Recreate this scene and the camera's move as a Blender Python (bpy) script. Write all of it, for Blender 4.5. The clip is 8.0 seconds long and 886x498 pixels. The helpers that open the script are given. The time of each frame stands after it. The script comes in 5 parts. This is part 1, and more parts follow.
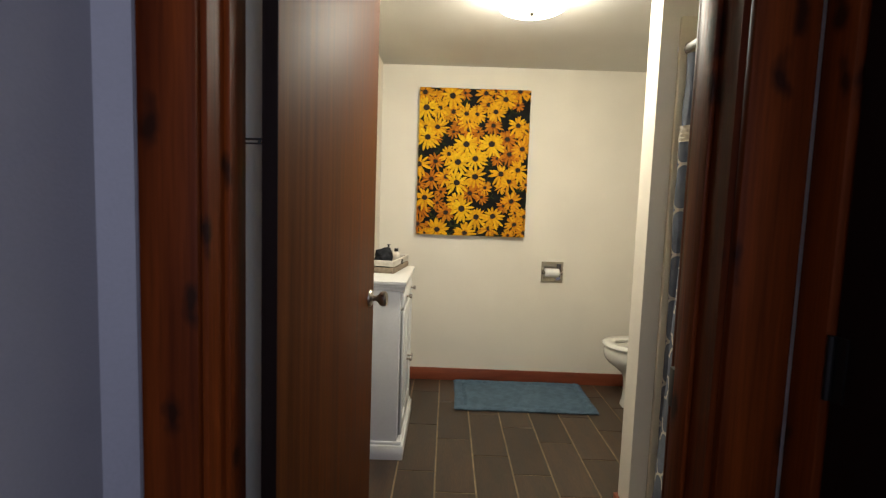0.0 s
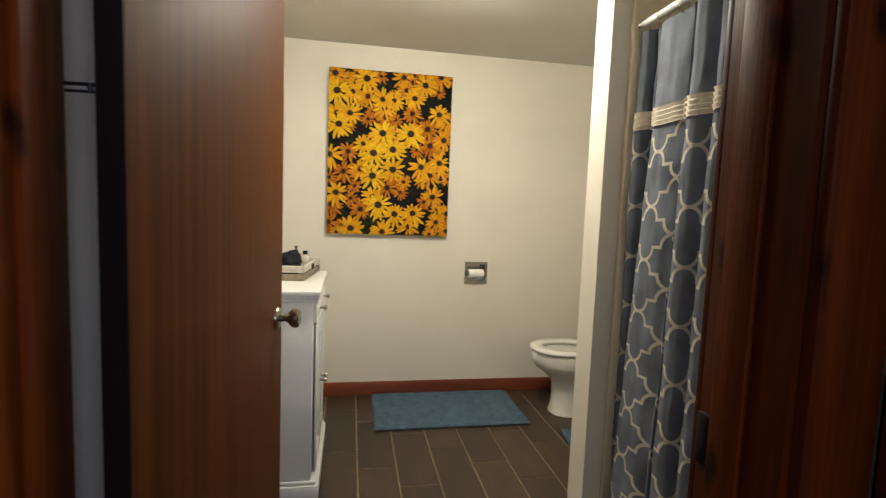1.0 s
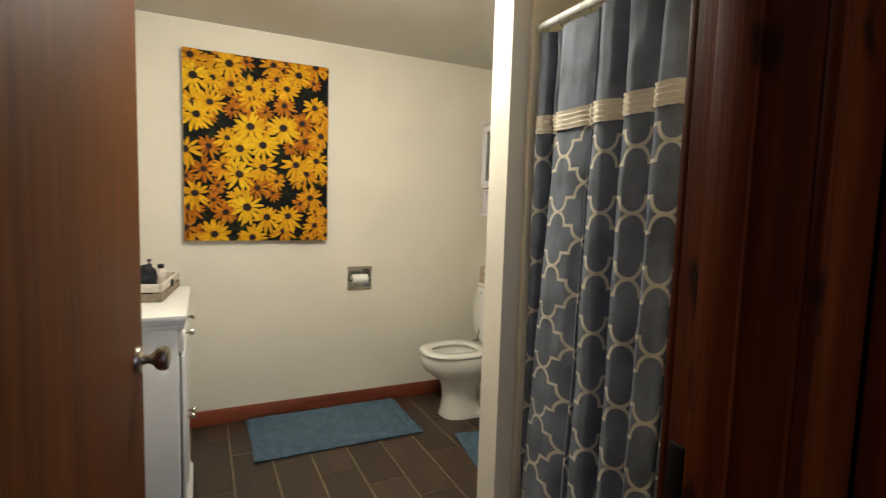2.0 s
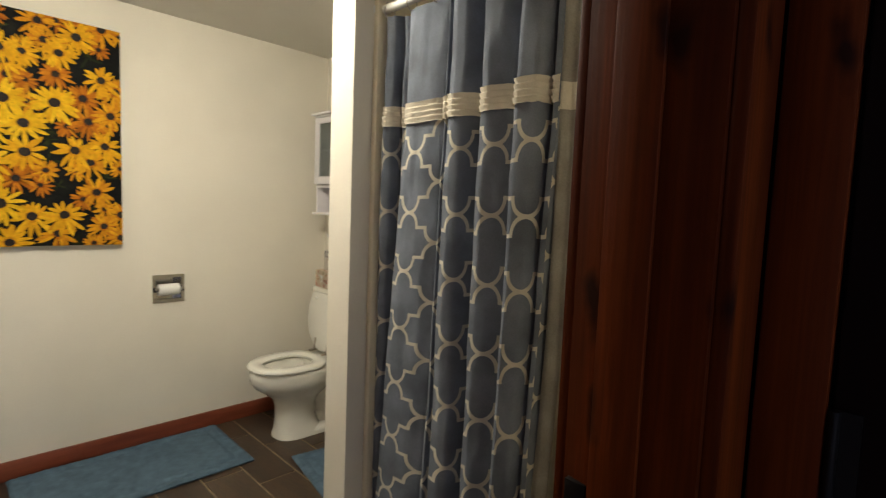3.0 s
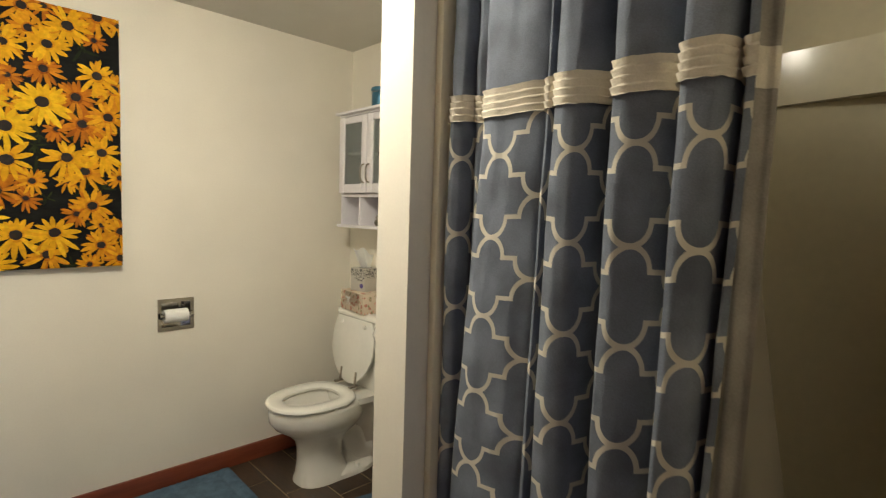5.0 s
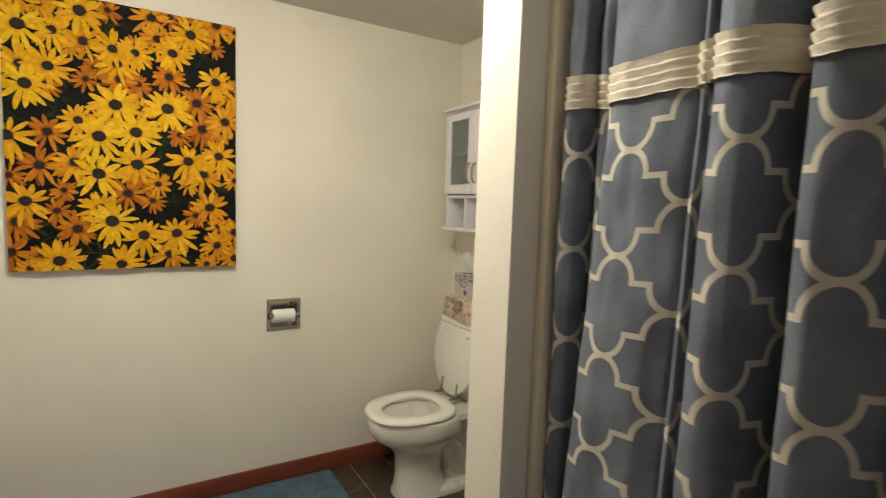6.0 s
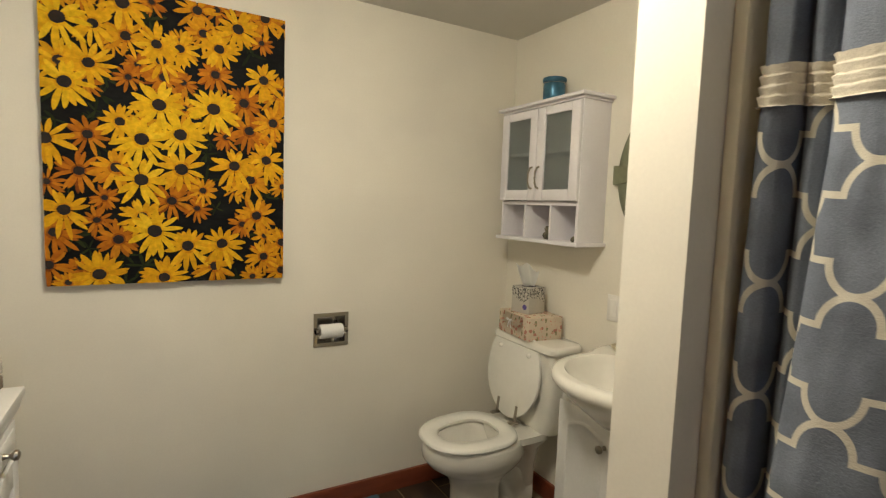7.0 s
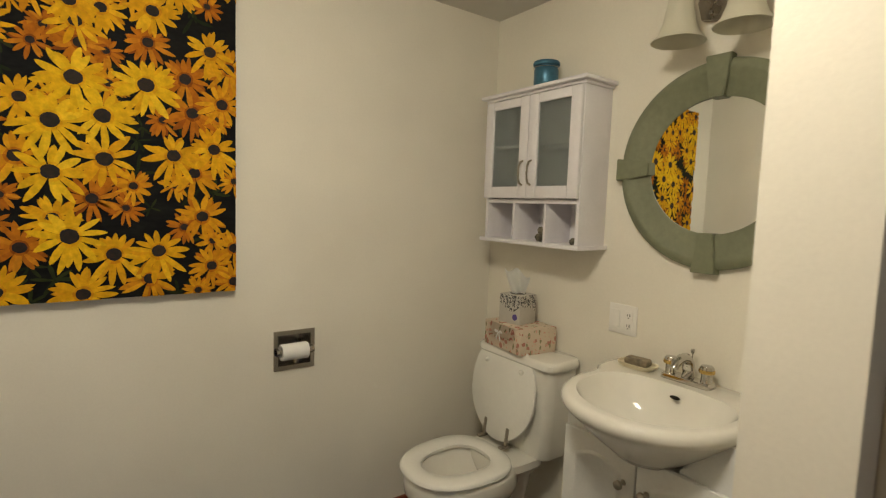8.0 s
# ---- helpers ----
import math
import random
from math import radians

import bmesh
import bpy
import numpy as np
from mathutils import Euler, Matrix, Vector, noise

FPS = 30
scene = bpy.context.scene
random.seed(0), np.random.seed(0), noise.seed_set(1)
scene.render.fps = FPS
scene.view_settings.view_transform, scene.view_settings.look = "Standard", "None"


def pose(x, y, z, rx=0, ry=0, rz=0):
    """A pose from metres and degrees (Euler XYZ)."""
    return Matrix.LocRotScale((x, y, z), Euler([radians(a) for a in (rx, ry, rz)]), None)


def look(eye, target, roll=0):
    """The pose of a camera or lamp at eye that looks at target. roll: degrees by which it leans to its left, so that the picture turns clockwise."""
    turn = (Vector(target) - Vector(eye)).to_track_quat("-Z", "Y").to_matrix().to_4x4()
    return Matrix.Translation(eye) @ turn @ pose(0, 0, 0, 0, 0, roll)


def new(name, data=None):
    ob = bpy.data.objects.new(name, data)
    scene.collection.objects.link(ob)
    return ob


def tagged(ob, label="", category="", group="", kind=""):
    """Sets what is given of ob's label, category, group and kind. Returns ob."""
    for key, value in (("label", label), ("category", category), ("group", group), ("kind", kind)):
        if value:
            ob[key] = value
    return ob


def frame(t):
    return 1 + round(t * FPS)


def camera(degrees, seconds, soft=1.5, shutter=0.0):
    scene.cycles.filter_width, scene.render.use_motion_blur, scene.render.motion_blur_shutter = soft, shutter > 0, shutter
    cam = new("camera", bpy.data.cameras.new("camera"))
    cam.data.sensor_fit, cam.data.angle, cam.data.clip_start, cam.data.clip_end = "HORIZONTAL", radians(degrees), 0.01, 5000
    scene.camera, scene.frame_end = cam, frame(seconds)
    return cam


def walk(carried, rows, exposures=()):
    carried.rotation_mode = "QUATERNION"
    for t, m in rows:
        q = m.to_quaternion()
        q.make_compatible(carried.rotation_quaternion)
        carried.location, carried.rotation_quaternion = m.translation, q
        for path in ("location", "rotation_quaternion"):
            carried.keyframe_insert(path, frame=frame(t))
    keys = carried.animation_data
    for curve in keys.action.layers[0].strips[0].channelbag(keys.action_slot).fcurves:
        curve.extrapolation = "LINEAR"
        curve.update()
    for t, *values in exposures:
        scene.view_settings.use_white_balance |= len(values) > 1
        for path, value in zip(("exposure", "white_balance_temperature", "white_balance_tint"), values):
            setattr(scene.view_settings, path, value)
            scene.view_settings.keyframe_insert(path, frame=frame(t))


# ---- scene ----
cam = camera(83.1, 8.0, soft=1.2, shutter=0.35)
PATH = [
    (0, (0.023, 0.015, 1.299), (0.009, 2.007, 1.122), 2.0),
    (0.5, (-0.03, 0.19, 1.293), (0.124, 2.176, 1.118), 2.0),
    (1, (-0.049, 0.349, 1.289), (0.315, 2.308, 1.114), 2.2),
    (2.3, (-0.128, 0.574, 1.321), (0.919, 2.27, 1.157), 2.0),
    (2.5, (-0.128, 0.603, 1.316), (1.041, 2.219, 1.16), 2.3),
    (3, (-0.068, 0.704, 1.324), (1.349, 2.106, 1.163), 2.2),
    (3.5, (-0.004, 0.808, 1.307), (1.501, 2.117, 1.151), 2.3),
    (4, (0.001, 0.89, 1.327), (1.503, 2.201, 1.169), 2.2),
    (4.2, (-0.016, 0.953, 1.295), (1.493, 2.258, 1.159), 1.9),
    (5.5, (0.161, 1.141, 1.391), (1.384, 2.714, 1.218), 1.9),
    (6, (0.21, 1.23, 1.379), (1.248, 2.931, 1.209), 2.0),
    (6.5, (0.165, 1.363, 1.382), (1.132, 3.106, 1.213), 2.1),
    (7, (0.123, 1.496, 1.403), (1.118, 3.222, 1.233), 2.1),
    (7.5, (0.15, 1.657, 1.408), (1.251, 3.318, 1.23), 2.0),
    (8, (0.157, 1.801, 1.397), (1.32, 3.42, 1.23), 2.0),
]
EXPOSURES = [(0.0, 0.22, 6380, 10), (2.5, 0.14, 6300, 10), (4.0, 0.14, 6380, 10), (6.0, 0.10, 6300, 10), (7.0, -0.10, 6500, 10), (8.0, -0.34, 6650, 10)]
walk(cam, [(t, look(eye, target, roll)) for t, eye, target, roll in PATH], EXPOSURES)

# ---- world and light ----
world = bpy.data.worlds.new("world")
scene.world = world
world.use_nodes = True
wn = world.node_tree
sky = wn.nodes.new("ShaderNodeTexSky")
sky.sky_type, sky.sun_disc = "NISHITA", False
sky.sun_elevation, sky.sun_rotation = radians(35), radians(200)
wn.links.new(sky.outputs[0], wn.nodes["Background"].inputs[0])
wn.nodes["Background"].inputs[1].default_value = 0.08


def lamp_area(name, m, sx, sy, power, colour):
    data = bpy.data.lights.new(name, "AREA")
    data.shape, data.size, data.size_y, data.energy, data.color = "RECTANGLE", sx, sy, power, colour
    ob = new(name, data)
    ob.matrix_world = m
    return ob


# daylight that enters by the hall window behind the camera
lamp_area("hall_window_light", look((0.63, -1.30, 1.65), (-1.0, -1.15, 1.90)), 1.1, 1.1, 45.0, (0.70, 0.77, 1.0))
# ---- materials ----


def material(name, colour, rough=0.5, metal=0.0, vary=0.08, scale=4.0, grain=60.0, bump=0.05, stretch=(1, 1, 1),
             second=None, coat=0.0, rand=0.0, rough_vary=0.08, spec=0.5):
    """A paint, wood, metal or cloth with variation at two scales, relief and uneven gloss."""
    m = bpy.data.materials.new(name)
    m.use_nodes = True
    nt = m.node_tree
    b = nt.nodes["Principled BSDF"]
    b.inputs["Metallic"].default_value = metal
    b.inputs["Coat Weight"].default_value = coat
    b.inputs["Specular IOR Level"].default_value = spec
    tc = nt.nodes.new("ShaderNodeTexCoord")
    mp = nt.nodes.new("ShaderNodeMapping")
    mp.inputs["Scale"].default_value = stretch
    nt.links.new(tc.outputs["Object"], mp.inputs[0])
    n1 = nt.nodes.new("ShaderNodeTexNoise")
    n1.inputs["Scale"].default_value, n1.inputs["Detail"].default_value = scale, 4
    n2 = nt.nodes.new("ShaderNodeTexNoise")
    n2.inputs["Scale"].default_value, n2.inputs["Detail"].default_value = grain, 3
    nt.links.new(mp.outputs[0], n1.inputs["Vector"])
    nt.links.new(mp.outputs[0], n2.inputs["Vector"])
    c2 = second or tuple(c * (1 - 3 * vary) for c in colour)
    ramp = nt.nodes.new("ShaderNodeValToRGB")
    ramp.color_ramp.elements[0].position, ramp.color_ramp.elements[1].position = 0.32, 0.68
    ramp.color_ramp.elements[0].color, ramp.color_ramp.elements[1].color = (*c2, 1), (*colour, 1)
    nt.links.new(n1.outputs[0], ramp.inputs[0])
    mix = nt.nodes.new("ShaderNodeMix")
    mix.data_type, mix.blend_type = "RGBA", "MULTIPLY"
    mix.inputs["Factor"].default_value = 1.0
    mr = nt.nodes.new("ShaderNodeMapRange")
    mr.inputs["From Min"].default_value, mr.inputs["From Max"].default_value = 0.3, 0.7
    mr.inputs["To Min"].default_value, mr.inputs["To Max"].default_value = 1 - vary, 1 + vary * 0.5
    nt.links.new(n2.outputs[0], mr.inputs[0])
    nt.links.new(ramp.outputs[0], mix.inputs["A"])
    nt.links.new(mr.outputs[0], mix.inputs["B"])
    out = mix.outputs["Result"]
    if rand:
        info = nt.nodes.new("ShaderNodeObjectInfo")
        hsv = nt.nodes.new("ShaderNodeHueSaturation")
        r2 = nt.nodes.new("ShaderNodeMapRange")
        r2.inputs["To Min"].default_value, r2.inputs["To Max"].default_value = 1 - rand, 1 + rand
        nt.links.new(info.outputs["Random"], r2.inputs[0])
        nt.links.new(r2.outputs[0], hsv.inputs["Value"])
        nt.links.new(out, hsv.inputs["Color"])
        out = hsv.outputs[0]
    nt.links.new(out, b.inputs["Base Color"])
    rr = nt.nodes.new("ShaderNodeMapRange")
    rr.inputs["To Min"].default_value = max(0.02, rough - rough_vary)
    rr.inputs["To Max"].default_value = min(1, rough + rough_vary)
    nt.links.new(n1.outputs[0], rr.inputs[0])
    nt.links.new(rr.outputs[0], b.inputs["Roughness"])
    if bump:
        bp = nt.nodes.new("ShaderNodeBump")
        bp.inputs["Strength"].default_value, bp.inputs["Distance"].default_value = bump, 0.004
        nt.links.new(n2.outputs[0], bp.inputs["Height"])
        nt.links.new(bp.outputs[0], b.inputs["Normal"])
    return m


WALL = material("cream_wall_paint", (0.81, 0.768, 0.665), 0.62, vary=0.02, scale=2.5, grain=140, bump=0.07)
CEIL = material("ceiling_paint", (0.66, 0.64, 0.585), 0.8, vary=0.02, scale=3, grain=160, bump=0.2)
HALL = material("hall_wall_paint", (0.235, 0.222, 0.248), 0.7, vary=0.03, scale=2, grain=150, bump=0.15)


def knotty(m, scale=3.6, amount=0.88):
    """Dark oval knots with the grain bending round them, and long dark streaks."""
    nt = m.node_tree
    b = nt.nodes["Principled BSDF"]
    src = b.inputs["Base Color"].links[0].from_socket
    tc = nt.nodes.new("ShaderNodeTexCoord")
    sp = nt.nodes.new("ShaderNodeSeparateXYZ")
    nt.links.new(tc.outputs["Object"], sp.inputs[0])
    across = nt.nodes.new("ShaderNodeMath")      # x + y runs across a board whichever way it faces
    nt.links.new(sp.outputs[0], across.inputs[0])
    nt.links.new(sp.outputs[1], across.inputs[1])
    mp = nt.nodes.new("ShaderNodeCombineXYZ")
    wide = nt.nodes.new("ShaderNodeMath")
    wide.operation = "MULTIPLY"
    wide.inputs[1].default_value = 2.2
    nt.links.new(across.outputs[0], wide.inputs[0])
    nt.links.new(wide.outputs[0], mp.inputs[0])
    nt.links.new(sp.outputs[2], mp.inputs[1])
    wob = nt.nodes.new("ShaderNodeTexNoise")
    wob.inputs["Scale"].default_value = 14
    nt.links.new(tc.outputs["Object"], wob.inputs["Vector"])
    ad = nt.nodes.new("ShaderNodeMix")
    ad.data_type, ad.blend_type = "RGBA", "ADD"
    ad.inputs["Factor"].default_value = 0.12
    nt.links.new(mp.outputs[0], ad.inputs["A"])
    nt.links.new(wob.outputs["Color"], ad.inputs["B"])
    vo = nt.nodes.new("ShaderNodeTexVoronoi")
    vo.voronoi_dimensions = "2D"
    vo.inputs["Scale"].default_value = scale
    nt.links.new(ad.outputs["Result"], vo.inputs["Vector"])
    mr = nt.nodes.new("ShaderNodeMapRange")
    mr.inputs["From Min"].default_value, mr.inputs["From Max"].default_value = 0.06, 0.17
    mr.inputs["To Min"].default_value, mr.inputs["To Max"].default_value = amount, 0.0
    nt.links.new(vo.outputs["Distance"], mr.inputs[0])
    mx = nt.nodes.new("ShaderNodeMix")
    mx.data_type = "RGBA"
    nt.links.new(mr.outputs[0], mx.inputs["Factor"])
    nt.links.new(src, mx.inputs["A"])
    mx.inputs["B"].default_value = (0.012, 0.004, 0.002, 1)
    nt.links.new(mx.outputs["Result"], b.inputs["Base Color"])
    return m


REDWOOD = knotty(material("red_stained_pine", (0.165, 0.032, 0.0045), 0.50, vary=0.24, scale=1.6, grain=17, bump=0.10,
                          stretch=(9, 9, 0.35), second=(0.042, 0.0065, 0.0015), coat=0.0, spec=0.09))
BASEWOOD = material("red_stained_baseboard", (0.27, 0.07, 0.030), 0.4, vary=0.1, scale=3.0, grain=22, bump=0.08,
                    stretch=(0.5, 5, 5), second=(0.16, 0.035, 0.016), coat=0.1)
DOORWOOD = material("brown_door_veneer", (0.130, 0.039, 0.009), 0.55, vary=0.18, scale=2.2, grain=16, bump=0.04,
                    stretch=(16, 16, 0.3), second=(0.070, 0.019, 0.0045), coat=0.0, spec=0.10)
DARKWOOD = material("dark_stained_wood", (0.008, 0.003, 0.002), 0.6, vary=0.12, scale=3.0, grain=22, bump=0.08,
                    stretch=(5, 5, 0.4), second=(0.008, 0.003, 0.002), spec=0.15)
WHITE = material("white_furniture_paint", (0.76, 0.76, 0.74), 0.38, vary=0.025, scale=5, grain=90, bump=0.04)
LILAC = material("white_laminate", (0.80, 0.775, 0.80), 0.42, vary=0.02, scale=5, grain=90, bump=0.03)
CERAMIC = material("glazed_ceramic", (0.80, 0.78, 0.71), 0.10, vary=0.015, scale=5, grain=30, bump=0.0, coat=0.5, rough_vary=0.03)
SEATMAT = material("white_enamel_seat", (0.82, 0.81, 0.75), 0.2, vary=0.015, scale=5, grain=40, bump=0.0, coat=0.3, rough_vary=0.04)
FIBRE = material("fibreglass_surround", (0.84, 0.77, 0.58), 0.14, vary=0.03, scale=3, grain=40, bump=0.02, rough_vary=0.05)
TILE = material("slate_tile", (0.064, 0.037, 0.021), 0.45, vary=0.26, scale=3.2, grain=26, bump=0.25, stretch=(7, 0.9, 1),
                second=(0.030, 0.020, 0.014), rand=0.25)
GROUT = material("tan_grout", (0.30, 0.225, 0.135), 0.85, vary=0.12, scale=14, grain=180, bump=0.3)
MATBLUE = material("blue_cotton_mat", (0.105, 0.165, 0.230), 0.95, vary=0.10, scale=28, grain=260, bump=0.9, spec=0.1)
CHROME = material("chrome", (0.62, 0.60, 0.56), 0.14, metal=1.0, vary=0.04, scale=12, grain=60, bump=0.0, rough_vary=0.06)
NICKEL = material("brushed_nickel", (0.42, 0.38, 0.32), 0.3, metal=1.0, vary=0.06, scale=12, grain=90, bump=0.02)
BRASS = material("polished_brass", (0.75, 0.52, 0.18), 0.2, metal=1.0, vary=0.05, scale=12, grain=60, bump=0.0)
BLACK = material("dark_metal", (0.02, 0.018, 0.016), 0.4, metal=0.6, vary=0.1, bump=0.02)
PAPER = material("white_tissue_paper", (0.86, 0.85, 0.82), 0.9, vary=0.02, scale=20, grain=200, bump=0.3)
PLATE = material("white_plastic_plate", (0.83, 0.81, 0.76), 0.35, vary=0.015, bump=0.0)

# ---- mesh helpers ----


def box_bm(x0, x1, y0, y1, z0, z1, bevel=0.0, seg=2, bm=None):
    own = bm is None
    bm = bm or bmesh.new()
    r = bmesh.ops.create_cube(bm, size=1.0)
    bmesh.ops.transform(bm, verts=r["verts"], matrix=Matrix.Translation(((x0 + x1) / 2, (y0 + y1) / 2, (z0 + z1) / 2))
                        @ Matrix.Diagonal((x1 - x0, y1 - y0, z1 - z0, 1)))
    if bevel and own:
        bmesh.ops.bevel(bm, geom=bm.edges[:], offset=bevel, segments=seg, profile=0.5, affect="EDGES")
    return bm


def lathe(profile, seg=28, axis="z"):
    """A turned form from (radius, height) pairs."""
    bm = bmesh.new()
    rings = []
    for r, z in profile:
        if r < 1e-6:
            rings.append([bm.verts.new((0, 0, z))])
        else:
            rings.append([bm.verts.new((r * math.cos(2 * math.pi * i / seg), r * math.sin(2 * math.pi * i / seg), z)) for i in range(seg)])
    for a, b in zip(rings, rings[1:]):
        if len(a) == 1 and len(b) == 1:
            continue
        for i in range(seg):
            j = (i + 1) % seg
            if len(a) == 1:
                bm.faces.new((a[0], b[j], b[i]))
            elif len(b) == 1:
                bm.faces.new((a[i], a[j], b[0]))
            else:
                bm.faces.new((a[i], a[j], b[j], b[i]))
    bmesh.ops.recalc_face_normals(bm, faces=bm.faces[:])
    if axis == "x":
        bmesh.ops.transform(bm, verts=bm.verts[:], matrix=pose(0, 0, 0, 0, -90, 0))
    elif axis == "y":
        bmesh.ops.transform(bm, verts=bm.verts[:], matrix=pose(0, 0, 0, 90, 0, 0))
    return bm


def loft(rings, closed_top=True, closed_bottom=True):
    """A skin over closed rings that have one number of points."""
    bm = bmesh.new()
    vs = [[bm.verts.new(p) for p in ring] for ring in rings]
    n = len(vs[0])
    for a, b in zip(vs, vs[1:]):
        for i in range(n):
            bm.faces.new((a[i], a[(i + 1) % n], b[(i + 1) % n], b[i]))
    if closed_bottom:
        bm.faces.new(vs[0][::-1])
    if closed_top:
        bm.faces.new(vs[-1])
    bmesh.ops.recalc_face_normals(bm, faces=bm.faces[:])
    return bm


def tube(points, radius, seg=10):
    """A round bar that follows the points."""
    pts = [Vector(p) for p in points]
    rings = []
    for i, p in enumerate(pts):
        d = (pts[min(i + 1, len(pts) - 1)] - pts[max(i - 1, 0)]).normalized()
        q = d.to_track_quat("Z", "Y")
        r = radius[i] if isinstance(radius, (list, tuple)) else radius
        rings.append([p + q @ Vector((r * math.cos(2 * math.pi * k / seg), r * math.sin(2 * math.pi * k / seg), 0)) for k in range(seg)])
    return loft(rings)


def shift(bm, m):
    bmesh.ops.transform(bm, verts=bm.verts[:], matrix=m)
    return bm


def merge(*bms):
    out = bmesh.new()
    for b in bms:
        me = bpy.data.meshes.new("tmp")
        b.to_mesh(me)
        b.free()
        out.from_mesh(me)
        bpy.data.meshes.remove(me)
    return out


def prism(outline, z0, z1):
    return loft([[(x, y, z0) for x, y in outline], [(x, y, z1) for x, y in outline]])


def mesh_object(name, bm, mat, smooth=True, angle=40):
    me = bpy.data.meshes.new(name)
    bm.to_mesh(me)
    bm.free()
    for m in (mat if isinstance(mat, (list, tuple)) else [mat]):
        me.materials.append(m)
    if smooth:
        me.shade_smooth()
        me.set_sharp_from_angle(angle=radians(angle))
    return new(name, me)


def part(name, bm, mat, parent, label="", smooth=True, angle=40):
    ob = mesh_object(name, bm, mat, smooth, angle)
    ob.parent = parent
    if label:
        tagged(ob, label)
    return ob


def thing(name, label, category, loc=(0, 0, 0), rz=0.0, group=""):
    ob = new(name)
    ob.empty_display_size = 0.1
    ob.location, ob.rotation_euler = loc, (0, 0, radians(rz))
    return tagged(ob, label, category, group)


def structure(name, bm, mat, label, category, smooth=False):
    return tagged(mesh_object(name, bm, mat, smooth), label, category, kind="structure")


# ---- the structure ----
CEILING, FAR, RIGHT, LEFT = 2.277, 3.650, 1.768, -0.47
HALL_Y, BATH_Y = 0.868, 1.026      # faces of the wall that holds the doorway
JL, JR = -0.386, 0.496             # clear faces of the door jambs
JTOP = 2.045


def boxes(*bs):
    bm = bmesh.new()
    for b in bs:
        box_bm(*b, bm=bm)
    return bm


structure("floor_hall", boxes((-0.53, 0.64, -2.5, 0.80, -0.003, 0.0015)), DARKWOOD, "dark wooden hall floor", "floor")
floor = structure("floor", boxes((-1.6, 2.0, -2.7, 4.2, -0.12, -0.004)), GROUT, "dark slate tile floor with tan grout joints", "floor")
structure("ceiling", boxes((-1.6, 2.0, -2.7, 4.2, CEILING, CEILING + 0.12)), CEIL, "off-white painted flat ceiling", "ceiling")
# the far wall has a niche for the paper holder
NX0, NX1, NZ0, NZ1 = 0.730, 0.868, 0.771, 0.900
structure("wall_far", boxes((-0.6, NX0, FAR, FAR + 0.14, 0, CEILING), (NX1, 1.9, FAR, FAR + 0.14, 0, CEILING),
                            (NX0, NX1, FAR, FAR + 0.14, 0, NZ0), (NX0, NX1, FAR, FAR + 0.14, NZ1, CEILING),
                            (NX0, NX1, FAR + 0.08, FAR + 0.14, NZ0, NZ1)), WALL, "cream painted bathroom wall", "wall")
structure("wall_right", boxes((RIGHT, RIGHT + 0.12, 1.9, FAR, 0, CEILING)), WALL, "cream painted wall behind toilet and sink", "wall")
structure("wall_left", boxes((LEFT - 0.12, LEFT, BATH_Y, FAR, 0, CEILING)), WALL, "cream painted wall beside the open door", "wall")
structure("wall_partition", boxes((0.794, RIGHT, 1.948, 2.064, 0, CEILING)), WALL, "cream partition wall between shower and sink", "wall")
structure("wall_doorway", boxes((LEFT - 0.12, JL - 0.02, HALL_Y, BATH_Y, 0, CEILING), (JR + 0.02, RIGHT, HALL_Y, BATH_Y, 0, CEILING),
                                (JL - 0.02, JR + 0.02, HALL_Y, BATH_Y, JTOP + 0.02, CEILING)), WALL, "painted wall with the wooden doorway", "wall")


structure("wall_hall_left", prism([(-0.66, -2.5), (-0.532, -2.5), (-0.532, 0.800), (-0.490, 0.832), (-0.490, 0.842), (-0.532, 0.866), (-0.66, 0.866)], 0, CEILING),
          HALL, "grey painted hall wall with a narrow return", "wall")
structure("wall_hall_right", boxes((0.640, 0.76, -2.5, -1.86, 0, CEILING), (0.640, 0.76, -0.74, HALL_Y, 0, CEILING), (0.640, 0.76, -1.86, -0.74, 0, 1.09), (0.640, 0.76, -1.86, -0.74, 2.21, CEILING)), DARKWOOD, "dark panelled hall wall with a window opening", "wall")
structure("wall_hall_back", boxes((-0.7, 0.8, -2.62, -2.5, 0, CEILING)), HALL, "grey hall wall", "wall")
structure("wall_stall_back", boxes((1.70, RIGHT, BATH_Y, 1.948, 0, CEILING)), WALL, "cream wall behind the shower stall", "wall")

# baseboards
structure("baseboard", box_bm(-0.48, RIGHT, FAR - 0.016, FAR, 0, 0.090, 0.003), BASEWOOD, "red-stained wooden baseboard", "baseboard", True)
structure("baseboard", box_bm(RIGHT - 0.016, RIGHT, 2.080, FAR - 0.016, 0, 0.090, 0.003), BASEWOOD, "red-stained wooden baseboard", "baseboard", True)
structure("baseboard", box_bm(0.779, 0.794, 1.942, 2.080, 0, 0.090, 0.003), BASEWOOD, "red-stained wooden baseboard on the partition end", "baseboard", True)
structure("baseboard", box_bm(0.794, RIGHT - 0.016, 2.064, 2.080, 0, 0.090, 0.003), BASEWOOD, "red-stained wooden baseboard", "baseboard", True)
structure("baseboard", box_bm(LEFT, LEFT + 0.016, BATH_Y + 0.02, FAR - 0.016, 0, 0.090, 0.003), BASEWOOD, "red-stained wooden baseboard", "baseboard", True)

